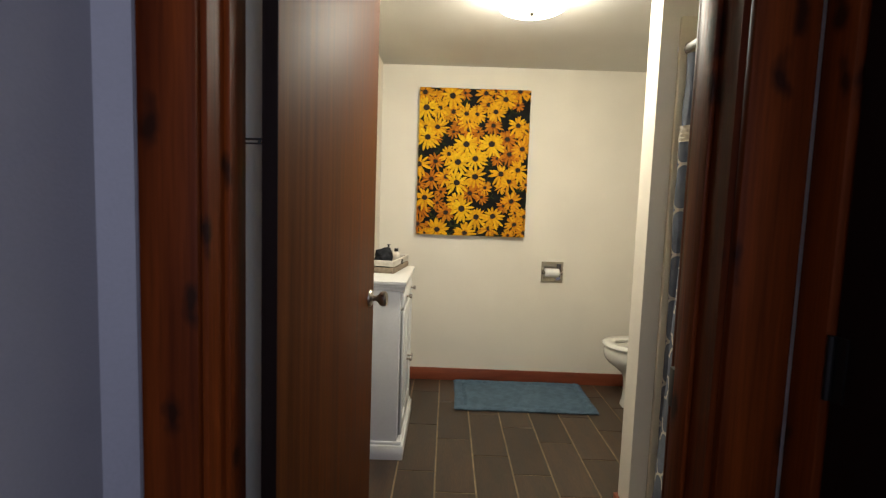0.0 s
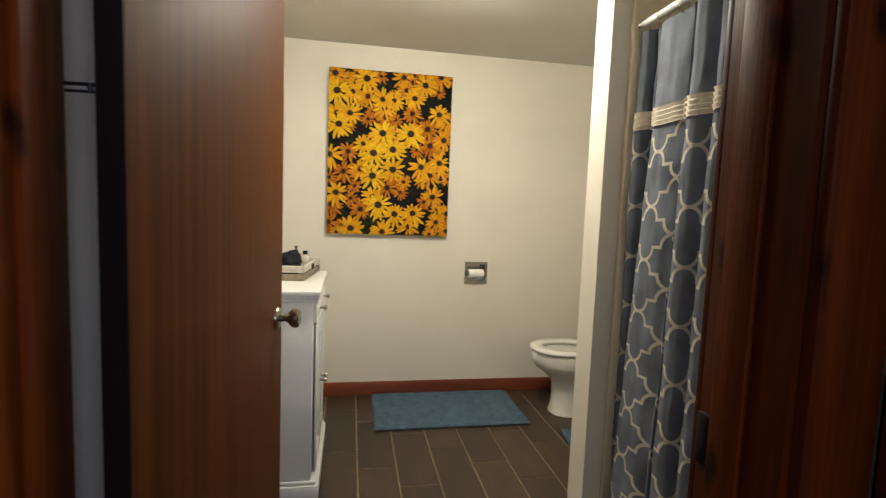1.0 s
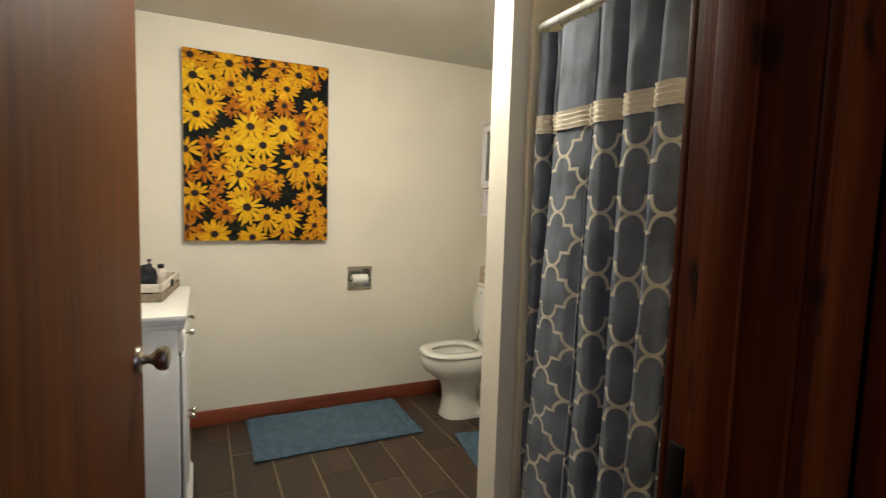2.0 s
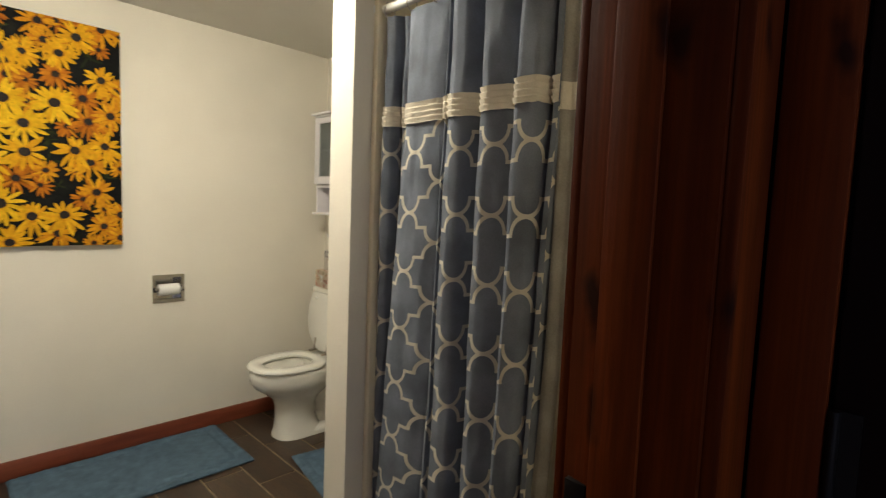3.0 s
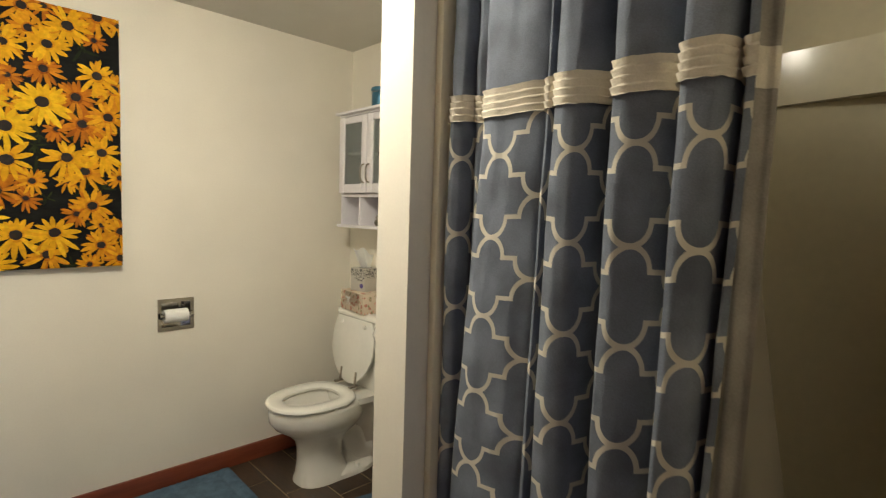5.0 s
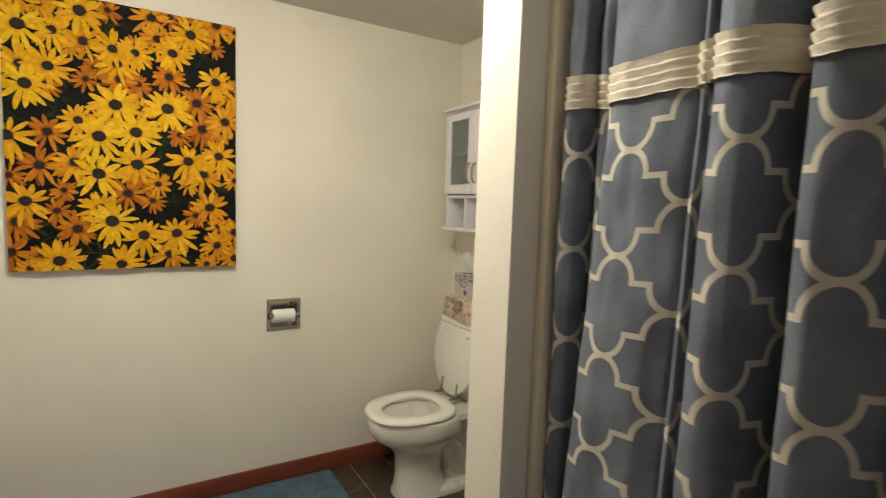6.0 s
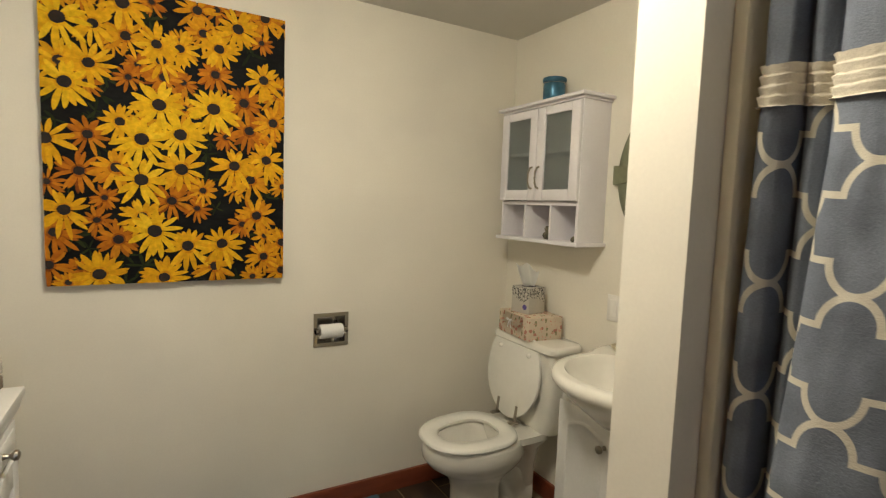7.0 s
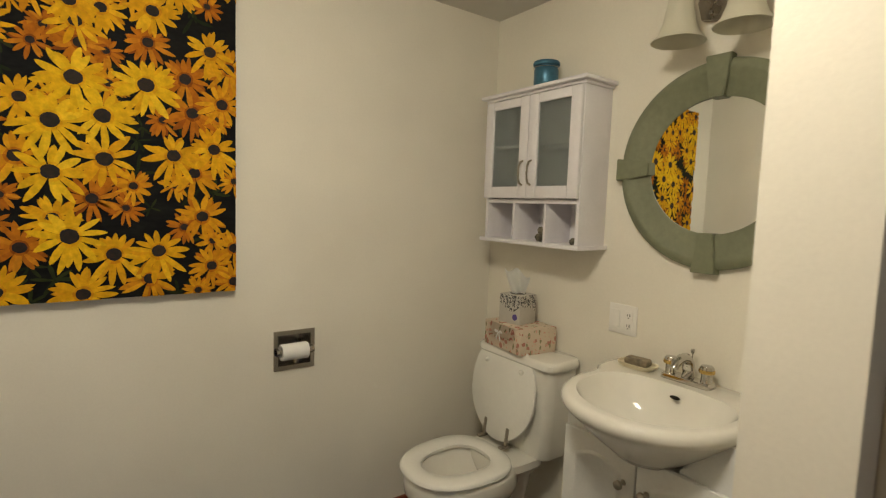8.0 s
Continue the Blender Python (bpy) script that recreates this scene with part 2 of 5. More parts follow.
# doorway: jambs, stops, casings
jamb_l = structure("door_jamb", box_bm(JL - 0.02, JL, HALL_Y - 0.002, BATH_Y + 0.002, 0, JTOP, 0.002), REDWOOD, "red-stained wooden door jamb", "door jamb", True)
jamb_r = structure("door_jamb", prism([(JR - 0.003, HALL_Y - 0.002), (JR + 0.02, HALL_Y - 0.002), (JR + 0.02, BATH_Y + 0.002), (JR + 0.005, BATH_Y + 0.002), (JR - 0.003, BATH_Y - 0.036)], 0, JTOP), REDWOOD, "red-stained wooden door jamb with a strike plate", "door jamb", True)
structure("door_head", box_bm(JL - 0.02, JR + 0.02, HALL_Y - 0.002, BATH_Y + 0.002, JTOP, JTOP + 0.02, 0.002), REDWOOD, "red-stained wooden door head", "door jamb", True)
part("stop", box_bm(JL, JL + 0.011, HALL_Y + 0.060, BATH_Y - 0.040, 0, JTOP, 0.002), REDWOOD, jamb_l)
part("stop", box_bm(JR - 0.013, JR - 0.003, HALL_Y + 0.060, BATH_Y - 0.040, 0, JTOP, 0.002), REDWOOD, jamb_r)
part("strike_plate", box_bm(JR - 0.006, JR + 0.004, BATH_Y - 0.035, BATH_Y - 0.006, 0.905, 0.985, 0.001), BLACK, jamb_r, "dark metal strike plate")


def casing(x0, x1, y0, y1, name="trim"):
    return structure(name, box_bm(x0, x1, y0, y1, 0, JTOP + 0.01, 0.004), REDWOOD, "red-stained knotty pine door casing", "door casing", True)


casing(-0.507, JL - 0.010, HALL_Y - 0.020, HALL_Y)
casing(JR + 0.008, 0.611, HALL_Y - 0.020, HALL_Y)
casing(JR + 0.006, JR + 0.095, BATH_Y, BATH_Y + 0.018)
structure("trim", box_bm(-0.507, 0.611, HALL_Y - 0.020, HALL_Y, JTOP + 0.011, CEILING - 0.002, 0.004), REDWOOD, "red-stained casing over the doorway", "door casing", True)
# casing and dark door in the hall's other wall
structure("trim", box_bm(0.612, 0.640, 0.776, 0.846, 0, JTOP, 0.004), REDWOOD, "red-stained casing of a hall closet", "door casing", True)

# ---- hall: dark closet door with its hinge ----
closet = thing("closet_door", "dark-stained wooden closet door in the hall wall", "door", (0.640, 0.40, 0))
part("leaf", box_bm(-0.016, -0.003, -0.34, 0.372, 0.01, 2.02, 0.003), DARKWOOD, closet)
for zz in (1.02, 0.25, 1.80):
    part("hinge", merge(shift(lathe([(0, 0), (0.006, 0), (0.006, 0.10), (0, 0.10)], 10), pose(-0.024, 0.369, zz)),
                        box_bm(-0.020, -0.016, 0.345, 0.369, zz, zz + 0.10)), BLACK, closet, "dark worn metal hinge")

# ---- the open door ----
DOOR_LEN, DOOR_TH = 0.862, 0.035
door = thing("door", "brown veneered flush door standing open into the bathroom", "door", (-0.322, 1.032, 0.012), -4.9)
part("leaf", box_bm(-DOOR_TH, 0, 0, DOOR_LEN, 0, 2.025, 0.002), DOORWOOD, door)
# added near-black sheet over the leaf's hinge side: shade put in as colour
part("edge_shade", box_bm(-DOOR_TH + 0.001, -0.001, -0.0022, 0.001, 0.002, 2.023), DARKWOOD, door, "thin near-black sheet for the shade on the door's hinge side")
knob_prof = [(0.0, 0), (0.032, 0), (0.032, 0.004), (0.028, 0.009), (0.012, 0.012), (0.010, 0.024), (0.014, 0.032), (0.024, 0.040),
             (0.0285, 0.050), (0.0275, 0.060), (0.022, 0.065), (0.012, 0.064), (0, 0.062)]
for sx, off in ((1, 0.0), (-1, -DOOR_TH)):
    k = lathe([(r, h) for r, h in knob_prof], 28)
    shift(k, pose(off, DOOR_LEN - 0.062, 0.935, 0, 90 * sx, 0))
    part("knob", k, NICKEL, door, "aged bronze round door knob")
part("latch_plate", box_bm(-0.029, -0.006, DOOR_LEN - 0.001, DOOR_LEN + 0.0015, 0.905, 0.965), NICKEL, door)
for zz in (0.25, 1.395, 1.78):
    part("hinge", merge(box_bm(-DOOR_TH - 0.032, -DOOR_TH + 0.002, -0.005, -0.002, zz, zz + 0.003), box_bm(-DOOR_TH - 0.032, -DOOR_TH + 0.002, -0.005, -0.002, zz + 0.008, zz + 0.012),
                        shift(lathe([(0, 0), (0.003, 0), (0.003, 0.012), (0, 0.012)], 10), pose(-DOOR_TH - 0.004, -0.003, zz))), BLACK, door, "small dark metal hinge")

# ---- canvas print ----
CX0, CX1, CZ0, CZ1, CY = -0.203, 0.580, 1.082, 2.118, 3.620


def petal_material(name, a, b, c):
    m = bpy.data.materials.new(name)
    m.use_nodes = True
    nt = m.node_tree
    g = nt.nodes.new("ShaderNodeNewGeometry")
    r = nt.nodes.new("ShaderNodeValToRGB")
    r.color_ramp.elements[0].color, r.color_ramp.elements[1].color = (*a, 1), (*b, 1)
    e = r.color_ramp.elements.new(0.5)
    e.color = (*c, 1)
    nt.links.new(g.outputs["Random Per Island"], r.inputs[0])
    tc = nt.nodes.new("ShaderNodeTexCoord")
    n = nt.nodes.new("ShaderNodeTexNoise")
    n.inputs["Scale"].default_value, n.inputs["Detail"].default_value = 70, 3
    nt.links.new(tc.outputs["Object"], n.inputs["Vector"])
    mr = nt.nodes.new("ShaderNodeMapRange")
    mr.inputs["From Min"].default_value, mr.inputs["From Max"].default_value = 0.3, 0.7
    mr.inputs["To Min"].default_value, mr.inputs["To Max"].default_value = 0.78, 1.10
    nt.links.new(n.outputs[0], mr.inputs[0])
    mx = nt.nodes.new("ShaderNodeMix")
    mx.data_type, mx.blend_type = "RGBA", "MULTIPLY"
    mx.inputs["Factor"].default_value = 1.0
    nt.links.new(r.outputs[0], mx.inputs["A"])
    nt.links.new(mr.outputs[0], mx.inputs["B"])
    nt.links.new(mx.outputs["Result"], nt.nodes["Principled BSDF"].inputs["Base Color"])
    nt.nodes["Principled BSDF"].inputs["Roughness"].default_value = 0.75
    nt.nodes["Principled BSDF"].inputs["Specular IOR Level"].default_value = 0.15
    return m


PETAL_B = petal_material("printed_bright_yellow_petals", (0.669, 0.369, 0.0085), (0.774, 0.492, 0.0187), (0.722, 0.435, 0.0102))
PETAL_Y = petal_material("printed_yellow_petals", (0.616, 0.303, 0.0059), (0.739, 0.426, 0.0136), (0.686, 0.361, 0.0076))
PETAL_G = petal_material("printed_golden_petals", (0.528, 0.213, 0.0068), (0.686, 0.344, 0.0110), (0.616, 0.279, 0.0068))
PETAL_O = petal_material("printed_orange_petals", (0.370, 0.111, 0.0068), (0.563, 0.221, 0.0102), (0.475, 0.156, 0.0068))
PETAL_R = petal_material("printed_rust_petals", (0.211, 0.053, 0.0059), (0.370, 0.123, 0.0085), (0.290, 0.082, 0.0068))
DISC = material("printed_dark_flower_centres", (0.022, 0.010, 0.006), 0.8, vary=0.3, scale=60, grain=300, bump=0.0)
PRINTBG = material("printed_dark_leaves", (0.010, 0.011, 0.010), 0.75, vary=0.25, scale=14, grain=45, bump=0.15,
                   second=(0.004, 0.004, 0.005), stretch=(1, 1, 2.2), spec=0.15)
LEAF = petal_material("printed_green_leaves", (0.010, 0.016, 0.005), (0.026, 0.034, 0.009), (0.016, 0.022, 0.007))

# flower heads on the print, in centimetres from its lower left corner: across, up
BRIGHT_LARGE = ((5.0, 89.6), (6.5, 69.0), (52.1, 65.6), (40.8, 54.9), (28.5, 52.2), (28.2, 37.7), (32.2, 19.2), (34.1, 64.9))
YELLOW_LARGE = ((23.3, 98.2), (5.5, 26.3), (41.1, 42.3), (59.4, 44.8), (43.0, 13.6), (54.9, 14.5), (0.8, 50.0), (15.1, 3.8), (60.7, 96.7))
BRIGHT_MEDIUM = ((14.7, 89.5), (5.3, 75.8), (13.3, 76.3), (22.0, 57.6), (34.8, 80.7), (40.9, 85.9), (54.1, 88.1), (70.2, 79.0),
                 (71.3, 47.8), (28.4, 24.5), (35.1, 1.9), (33.5, 86.1))
GOLD_MEDIUM = ((17.9, 100.9), (46.7, 100.6), (48.7, 92.8), (70.6, 102.6), (20.7, 41.6), (65.4, 39.7), (67.7, 25.6), (77.7, 14.9),
               (70.5, 9.2), (52.4, 5.7), (77.6, 3.4), (73.8, 62.7), (24.2, 87.2), (3.8, 100.2), (75.9, 74.6))
ORANGE_MEDIUM = ((12.6, 52.3), (9.9, 39.7), (21.0, 16.1), (2.7, 18.6), (0.8, 7.4), (37.8, 30.4), (52.7, 78.5), (62.9, 69.2),
                 (64.9, 58.8), (35.7, 74.9))
GOLD_SMALL = ((20.2, 84.6), (41.3, 88.7), (42.4, 64.7), (70.9, 17.6), (66.3, 1.1), (59.7, 35.4), (77.7, 37.7), (77.7, 101.2),
              (71.9, 57.6), (29.1, 58.2), (11.1, 98.1), (48.3, 34.7), (6.2, 1.2))
ORANGE_SMALL = ((27.6, 78.1), (32.1, 100.4), (53.3, 102.3), (42.0, 73.9), (69.4, 93.2), (14.7, 22.9), (44.5, 36.1), (62.3, 22.1),
                (9.8, 6.4), (1.0, 35.6), (24.7, 73.3), (17.1, 30.8), (63.6, 102.6), (12.4, 69.9), (56.5, 55.6), (46.3, 27.9))
# places, petals, petal bases, radius of the head and of its centre in metres
FLOWERS = ((ORANGE_SMALL, PETAL_O, PETAL_R, 0.053, 0.0110), (GOLD_SMALL, PETAL_G, PETAL_O, 0.052, 0.0115),
           (ORANGE_MEDIUM, PETAL_O, PETAL_R, 0.074, 0.0168), (GOLD_MEDIUM, PETAL_G, PETAL_O, 0.075, 0.0172),
           (BRIGHT_MEDIUM, PETAL_Y, PETAL_G, 0.078, 0.0175), (YELLOW_LARGE, PETAL_Y, PETAL_G, 0.089, 0.0215),
           (BRIGHT_LARGE, PETAL_B, PETAL_Y, 0.093, 0.0225))


def flower_bm(rng, r, n, d, droop):
    """Petals and centre of one printed flower, flat in x and z: petal, petal base, centre, shaded petal."""
    bm = bmesh.new()
    a0 = rng.uniform(0, 6.28)
    for layer in (0, 1):
        for i in range(n):
            if layer == 0 and rng.random() < 0.68:
                continue
            a = a0 + 2 * math.pi * (i + 0.5 * (1 - layer) + rng.uniform(-0.24, 0.24)) / n
            L = r * rng.uniform(0.86, 1.10) * (1 - droop * math.sin(a)) * (1.0 if layer else 0.92)
            w = r * rng.uniform(0.088, 0.128)
            bend = rng.uniform(-0.20, 0.20)
            left, right = [], []
            t0 = 0.7 * d / L
            for t, k in ((t0, 0.42), (t0 + 0.14, 0.72), (0.58, 1.0), (0.78, 0.86), (0.92, 0.50)):
                aa = a + bend * t
                cx, cz = L * t * math.cos(aa), L * t * math.sin(aa)
                nx, nz = -math.sin(aa), math.cos(aa)
                left.append((cx + nx * w * k, cz + nz * w * k))
                right.append((cx - nx * w * k, cz - nz * w * k))
            y = -0.000004 * (i % 3) - 0.000014 * layer
            ls = [bm.verts.new((x, y, z)) for x, z in left]
            rs = [bm.verts.new((x, y, z)) for x, z in right]
            tip = bm.verts.new((L * math.cos(a + bend), y, L * math.sin(a + bend)))
            base = bm.faces.new([ls[0], ls[1], rs[1], rs[0]])
            base.material_index = 1
            blade = bm.faces.new(ls[1:] + [tip] + rs[:0:-1])
            blade.material_index = 0 if layer else 1
    if d > 0.004:
        f = bm.faces.new([bm.verts.new((d * math.cos(t) * rng.uniform(0.94, 1.06), -0.000032, 0.92 * d * math.sin(t) * rng.uniform(0.94, 1.06)))
                          for t in [2 * math.pi * k / 16 for k in range(16)]])
        f.material_index = 2
    return bm


def canvas_print():
    rng = random.Random(11)
    ob = thing("canvas_print", "large canvas print of yellow black-eyed flowers on dark leaves", "wall art", ((CX0 + CX1) / 2, CY, (CZ0 + CZ1) / 2))
    w, h = (CX1 - CX0) / 2, (CZ1 - CZ0) / 2
    part("stretched_canvas", box_bm(-w, w, 0, FAR - CY, -h, h, 0.003), PRINTBG, ob, "dark printed canvas wrapped round its frame")
    depth = [0.0006]

    def lay(bm, x, z):
        depth[0] += 0.00004
        shift(bm, pose(x, -depth[0], z))
        for co, no in (((-w, 0, 0), (-1, 0, 0)), ((w, 0, 0), (1, 0, 0)), ((0, 0, -h), (0, 0, -1)), ((0, 0, h), (0, 0, 1))):
            bmesh.ops.bisect_plane(bm, geom=bm.verts[:] + bm.edges[:] + bm.faces[:], plane_co=co, plane_no=no, clear_outer=True)
        return bm

    leaves = [lay(flower_bm(rng, rng.uniform(0.03, 0.06), rng.randint(3, 5), 0.002, 0.0), rng.uniform(-w, w), rng.uniform(-h, h)) for _ in range(60)]
    tagged(part("printed_foliage", merge(*leaves), LEAF, ob, smooth=False), kind="stuff")
    for heads, petal, deep, r, d in FLOWERS:
        for u, v in heads:
            k = rng.uniform(0.93, 1.08)
            bm = lay(flower_bm(rng, r * k, rng.randint(12, 15), d * k, rng.uniform(0.0, 0.24)), u / 100 - w, v / 100 - h)
            part("printed_flower", bm, [petal, deep, DISC], ob, smooth=False)


canvas_print()

# ---- recessed paper holder ----
tp = thing("toilet_paper_holder", "chrome recessed toilet paper holder in the wall", "paper holder", (0.799, FAR, 0.8355))
fr = bmesh.new()
hw, hh, iw, ih = 0.079, 0.0755, 0.063, 0.059
for b in ((-hw, hw, -0.006, 0.001, ih, hh), (-hw, hw, -0.006, 0.001, -hh, -ih), (-hw, -iw, -0.006, 0.001, -ih, ih), (iw, hw, -0.006, 0.001, -ih, ih)):
    box_bm(*b, bm=fr)
part("frame", fr, CHROME, tp, smooth=False)
part("recess", boxes((-iw, iw, 0.066, 0.070, -ih, ih), (-iw - 0.002, -iw, 0.0, 0.070, -ih, ih), (iw, iw + 0.002, 0.0, 0.070, -ih, ih),
                     (-iw, iw, 0.0, 0.070, ih, ih + 0.002), (-iw, iw, 0.0, 0.070, -ih - 0.002, -ih)), CHROME, tp, smooth=False)
part("roller", shift(lathe([(0, -0.072), (0.008, -0.072), (0.010, -0.066), (0.010, 0.066), (0.008, 0.072), (0, 0.072)], 16), pose(0, -0.014, -0.004, 0, 90, 0)), CHROME, tp)
for sx in (-1, 1):
    part("ear", shift(lathe([(0, 0), (0.014, 0), (0.014, 0.010), (0.010, 0.014), (0, 0.014)], 16), pose(sx * 0.072, -0.014, -0.004, 0, -90 * sx, 0)), CHROME, tp)
roll = tagged(mesh_object("toilet_roll", shift(lathe([(0.019, -0.050), (0.030, -0.051), (0.0315, -0.046), (0.0315, 0.046), (0.030, 0.051), (0.019, 0.050), (0.019, -0.05)], 28),
              pose(0.795, FAR - 0.014, 0.8315, 0, 90, 0)), PAPER), "small white toilet paper roll on the holder", "toilet paper")

# ---- bath mats ----


def bath_mat(name, loc, rz, sx, sy, label):
    ob = thing(name, label, "bath mat", loc, rz, "bath mats")
    bm = bmesh.new()
    nx, ny = int(sx / 0.011), int(sy / 0.011)
    rng = random.Random(int(sx * 100))
    grid = []
    for j in range(ny + 1):
        row = []
        for i in range(nx + 1):
            x, y = sx * (i / nx - 0.5), sy * (j / ny - 0.5)
            e = min(sx / 2 - abs(x), sy / 2 - abs(y))
            z = 0.017 * min(1, (e + 0.003) / 0.010) ** 0.5
            if 0.054 < e < 0.074:
                z -= 0.008
            elif e <= 0.054:      # ribs across the border
                z += 0.0022 * math.sin((x if sy / 2 - abs(y) < sx / 2 - abs(x) else y) * 2 * math.pi / 0.030)
            z += 0.0022 * noise.noise(Vector((x * 90, y * 90, 1.3))) + 0.003 * noise.noise(Vector((x * 7, y * 7, 4)))
            x += 0.004 * noise.noise(Vector((y * 9, 2.1, x)))
            row.append(bm.verts.new((x, y + 0.004 * noise.noise(Vector((x * 9, 7.7, y))), max(z, 0.003))))
        grid.append(row)
    for j in range(ny):
        for i in range(nx):
            bm.faces.new((grid[j][i], grid[j][i + 1], grid[j + 1][i + 1], grid[j + 1][i]))
    part("mat_surface", bm, MATBLUE, ob, angle=80)
    part("backing", box_bm(-sx / 2 + 0.004, sx / 2 - 0.004, -sy / 2 + 0.004, sy / 2 - 0.004, 0.0005, 0.004), MATBLUE, ob)
    return ob


bath_mat("bath_mat", (0.572, 3.358, 0), 0.0, 0.925, 0.535, "thick blue cotton bath mat with a ribbed border")
bath_mat("bath_mat", (1.338, 2.655, 0), -10.0, 0.42, 0.62, "thick blue cotton bath mat in front of the sink")

# ---- ceiling lamp ----
lampo = thing("ceiling_lamp", "frosted glass drum lamp under the ceiling, lit", "ceiling lamp", (0.365, 2.32, CEILING))
GLOW = bpy.data.materials.new("lit_frosted_glass")
GLOW.use_nodes = True
gb = GLOW.node_tree.nodes["Principled BSDF"]
gb.inputs["Base Color"].default_value = (0.9, 0.86, 0.78, 1)
gb.inputs["Emission Color"].default_value = (1.0, 0.920, 0.755, 1)
gb.inputs["Emission Strength"].default_value = 64.0
part("bowl", lathe([(0.150, -0.014), (0.159, -0.024), (0.162, -0.045), (0.160, -0.072), (0.148, -0.094), (0.112, -0.109), (0.060, -0.117), (0.006, -0.119)], 40), GLOW, lampo)
part("pan", lathe([(0, 0), (0.060, 0), (0.060, -0.006), (0.050, -0.012), (0, -0.014)], 30), NICKEL, lampo)
part("stem", lathe([(0, -0.012), (0.006, -0.012), (0.006, -0.121), (0, -0.121)], 12), NICKEL, lampo)
part("finial", lathe([(0, -0.118), (0.013, -0.120), (0.009, -0.126), (0.005, -0.133), (0, -0.136)], 14), NICKEL, lampo)

# ---- shower stall ----
stall = structure("shower_stall", box_bm(0.81, 1.655, BATH_Y + 0.022, 1.926, 0.0, 0.045, 0.004), FIBRE, "beige glossy fibreglass shower stall", "shower stall", True)
part("back_panel", box_bm(1.655, 1.70, BATH_Y, 1.948, 0.03, 2.02), FIBRE, stall)
part("side_panel", box_bm(0.86, 1.655, BATH_Y, BATH_Y + 0.022, 0.03, 2.02, 0.004), FIBRE, stall)
part("side_panel", box_bm(0.86, 1.655, 1.926, 1.948, 0.03, 2.02, 0.004), FIBRE, stall)
part("kerb", box_bm(0.81, 0.875, BATH_Y + 0.022, 1.926, 0.045, 0.10, 0.012, 3), FIBRE, stall)
part("column", box_bm(1.615, 1.655, 1.50, 1.926, 0.045, 1.72, 0.016, 3), FIBRE, stall)
part("moulded_shelf", prism([(1.656, BATH_Y + 0.022), (1.575, BATH_Y + 0.022), (1.648, 1.497), (1.656, 1.497)], 1.665, 1.80), FIBRE, stall)

rod = thing("curtain_rod", "white shower curtain rod fixed between the walls", "curtain rod", (0.885, 1.487, 1.905))
part("rod", shift(lathe([(0, -0.459), (0.0125, -0.459), (0.0125, 0.459), (0, 0.459)], 16), pose(0, 0, 0, 90, 0, 0)), WHITE, rod)
for sy in (-1, 1):
    part("flange", shift(lathe([(0, 0), (0.028, 0), (0.027, 0.006), (0.016, 0.012), (0, 0.012)], 20), pose(0, sy * 0.461, 0, 90 * sy, 0, 0)), WHITE, rod)


def cloth_material():
    """Slate blue cloth printed with a cream trellis; the pattern lies in the cloth's own metres (UV)."""
    m = material("printed_curtain_cloth", (0.205, 0.230, 0.278), 0.8, vary=0.14, scale=9, grain=420, bump=0.25, spec=0.15)
    nt = m.node_tree
    b = nt.nodes["Principled BSDF"]
    W, H, R, T, TOP = 0.182, 0.168, 0.0415, 0.0052, 1.56

    def mt(op, a, b2=0.0, c=None):
        n = nt.nodes.new("ShaderNodeMath")
        n.operation = op
        for k, v in enumerate((a, b2, c)):
            if v is None:
                continue
            if isinstance(v, (int, float)):
                n.inputs[k].default_value = v
            else:
                nt.links.new(v, n.inputs[k])
        return n.outputs[0]

    uv = nt.nodes.new("ShaderNodeUVMap")
    sep = nt.nodes.new("ShaderNodeSeparateXYZ")
    nt.links.new(uv.outputs[0], sep.inputs[0])
    u0, v0 = sep.outputs[0], sep.outputs[1]
    fu = mt("PINGPONG", u0, W / 2)
    fv = mt("PINGPONG", mt("SUBTRACT", v0, 1.479 - 4 * H), H / 2)
    up = mt("GREATER_THAN", fv, H / 4)
    u = mt("ABSOLUTE", mt("SUBTRACT", mt("MULTIPLY", up, W / 2), fu))
    v = mt("ABSOLUTE", mt("SUBTRACT", mt("MULTIPLY", up, H / 2), fv))
    dv = mt("SUBTRACT", v, R)
    circ = mt("ABSOLUTE", mt("SUBTRACT", mt("SQRT", mt("ADD", mt("MULTIPLY", mt("MULTIPLY", u, u), 1.65), mt("MULTIPLY", dv, dv))), R))
    arc = mt("MULTIPLY", mt("LESS_THAN", circ, T), mt("LESS_THAN", v, R + T))
    hor = mt("MULTIPLY", mt("LESS_THAN", mt("ABSOLUTE", dv), T * 0.8), mt("MULTIPLY", mt("GREATER_THAN", u, 0.0285), mt("LESS_THAN", u, W / 2 - 0.0285)))
    pat = mt("MULTIPLY", mt("MAXIMUM", arc, hor), mt("LESS_THAN", v0, TOP))
    mx = nt.nodes.new("ShaderNodeMix")
    mx.data_type = "RGBA"
    nt.links.new(pat, mx.inputs["Factor"])
    src = b.inputs["Base Color"].links[0].from_socket
    nt.links.new(src, mx.inputs["A"])
    mx.inputs["B"].default_value = (0.60, 0.56, 0.46, 1)
    nt.links.new(mx.outputs["Result"], b.inputs["Base Color"])
    return m


CLOTH = cloth_material()
BAND = material("cream_pleated_band", (0.73, 0.67, 0.55), 0.85, vary=0.06, scale=15, grain=300, bump=0.3, spec=0.15)

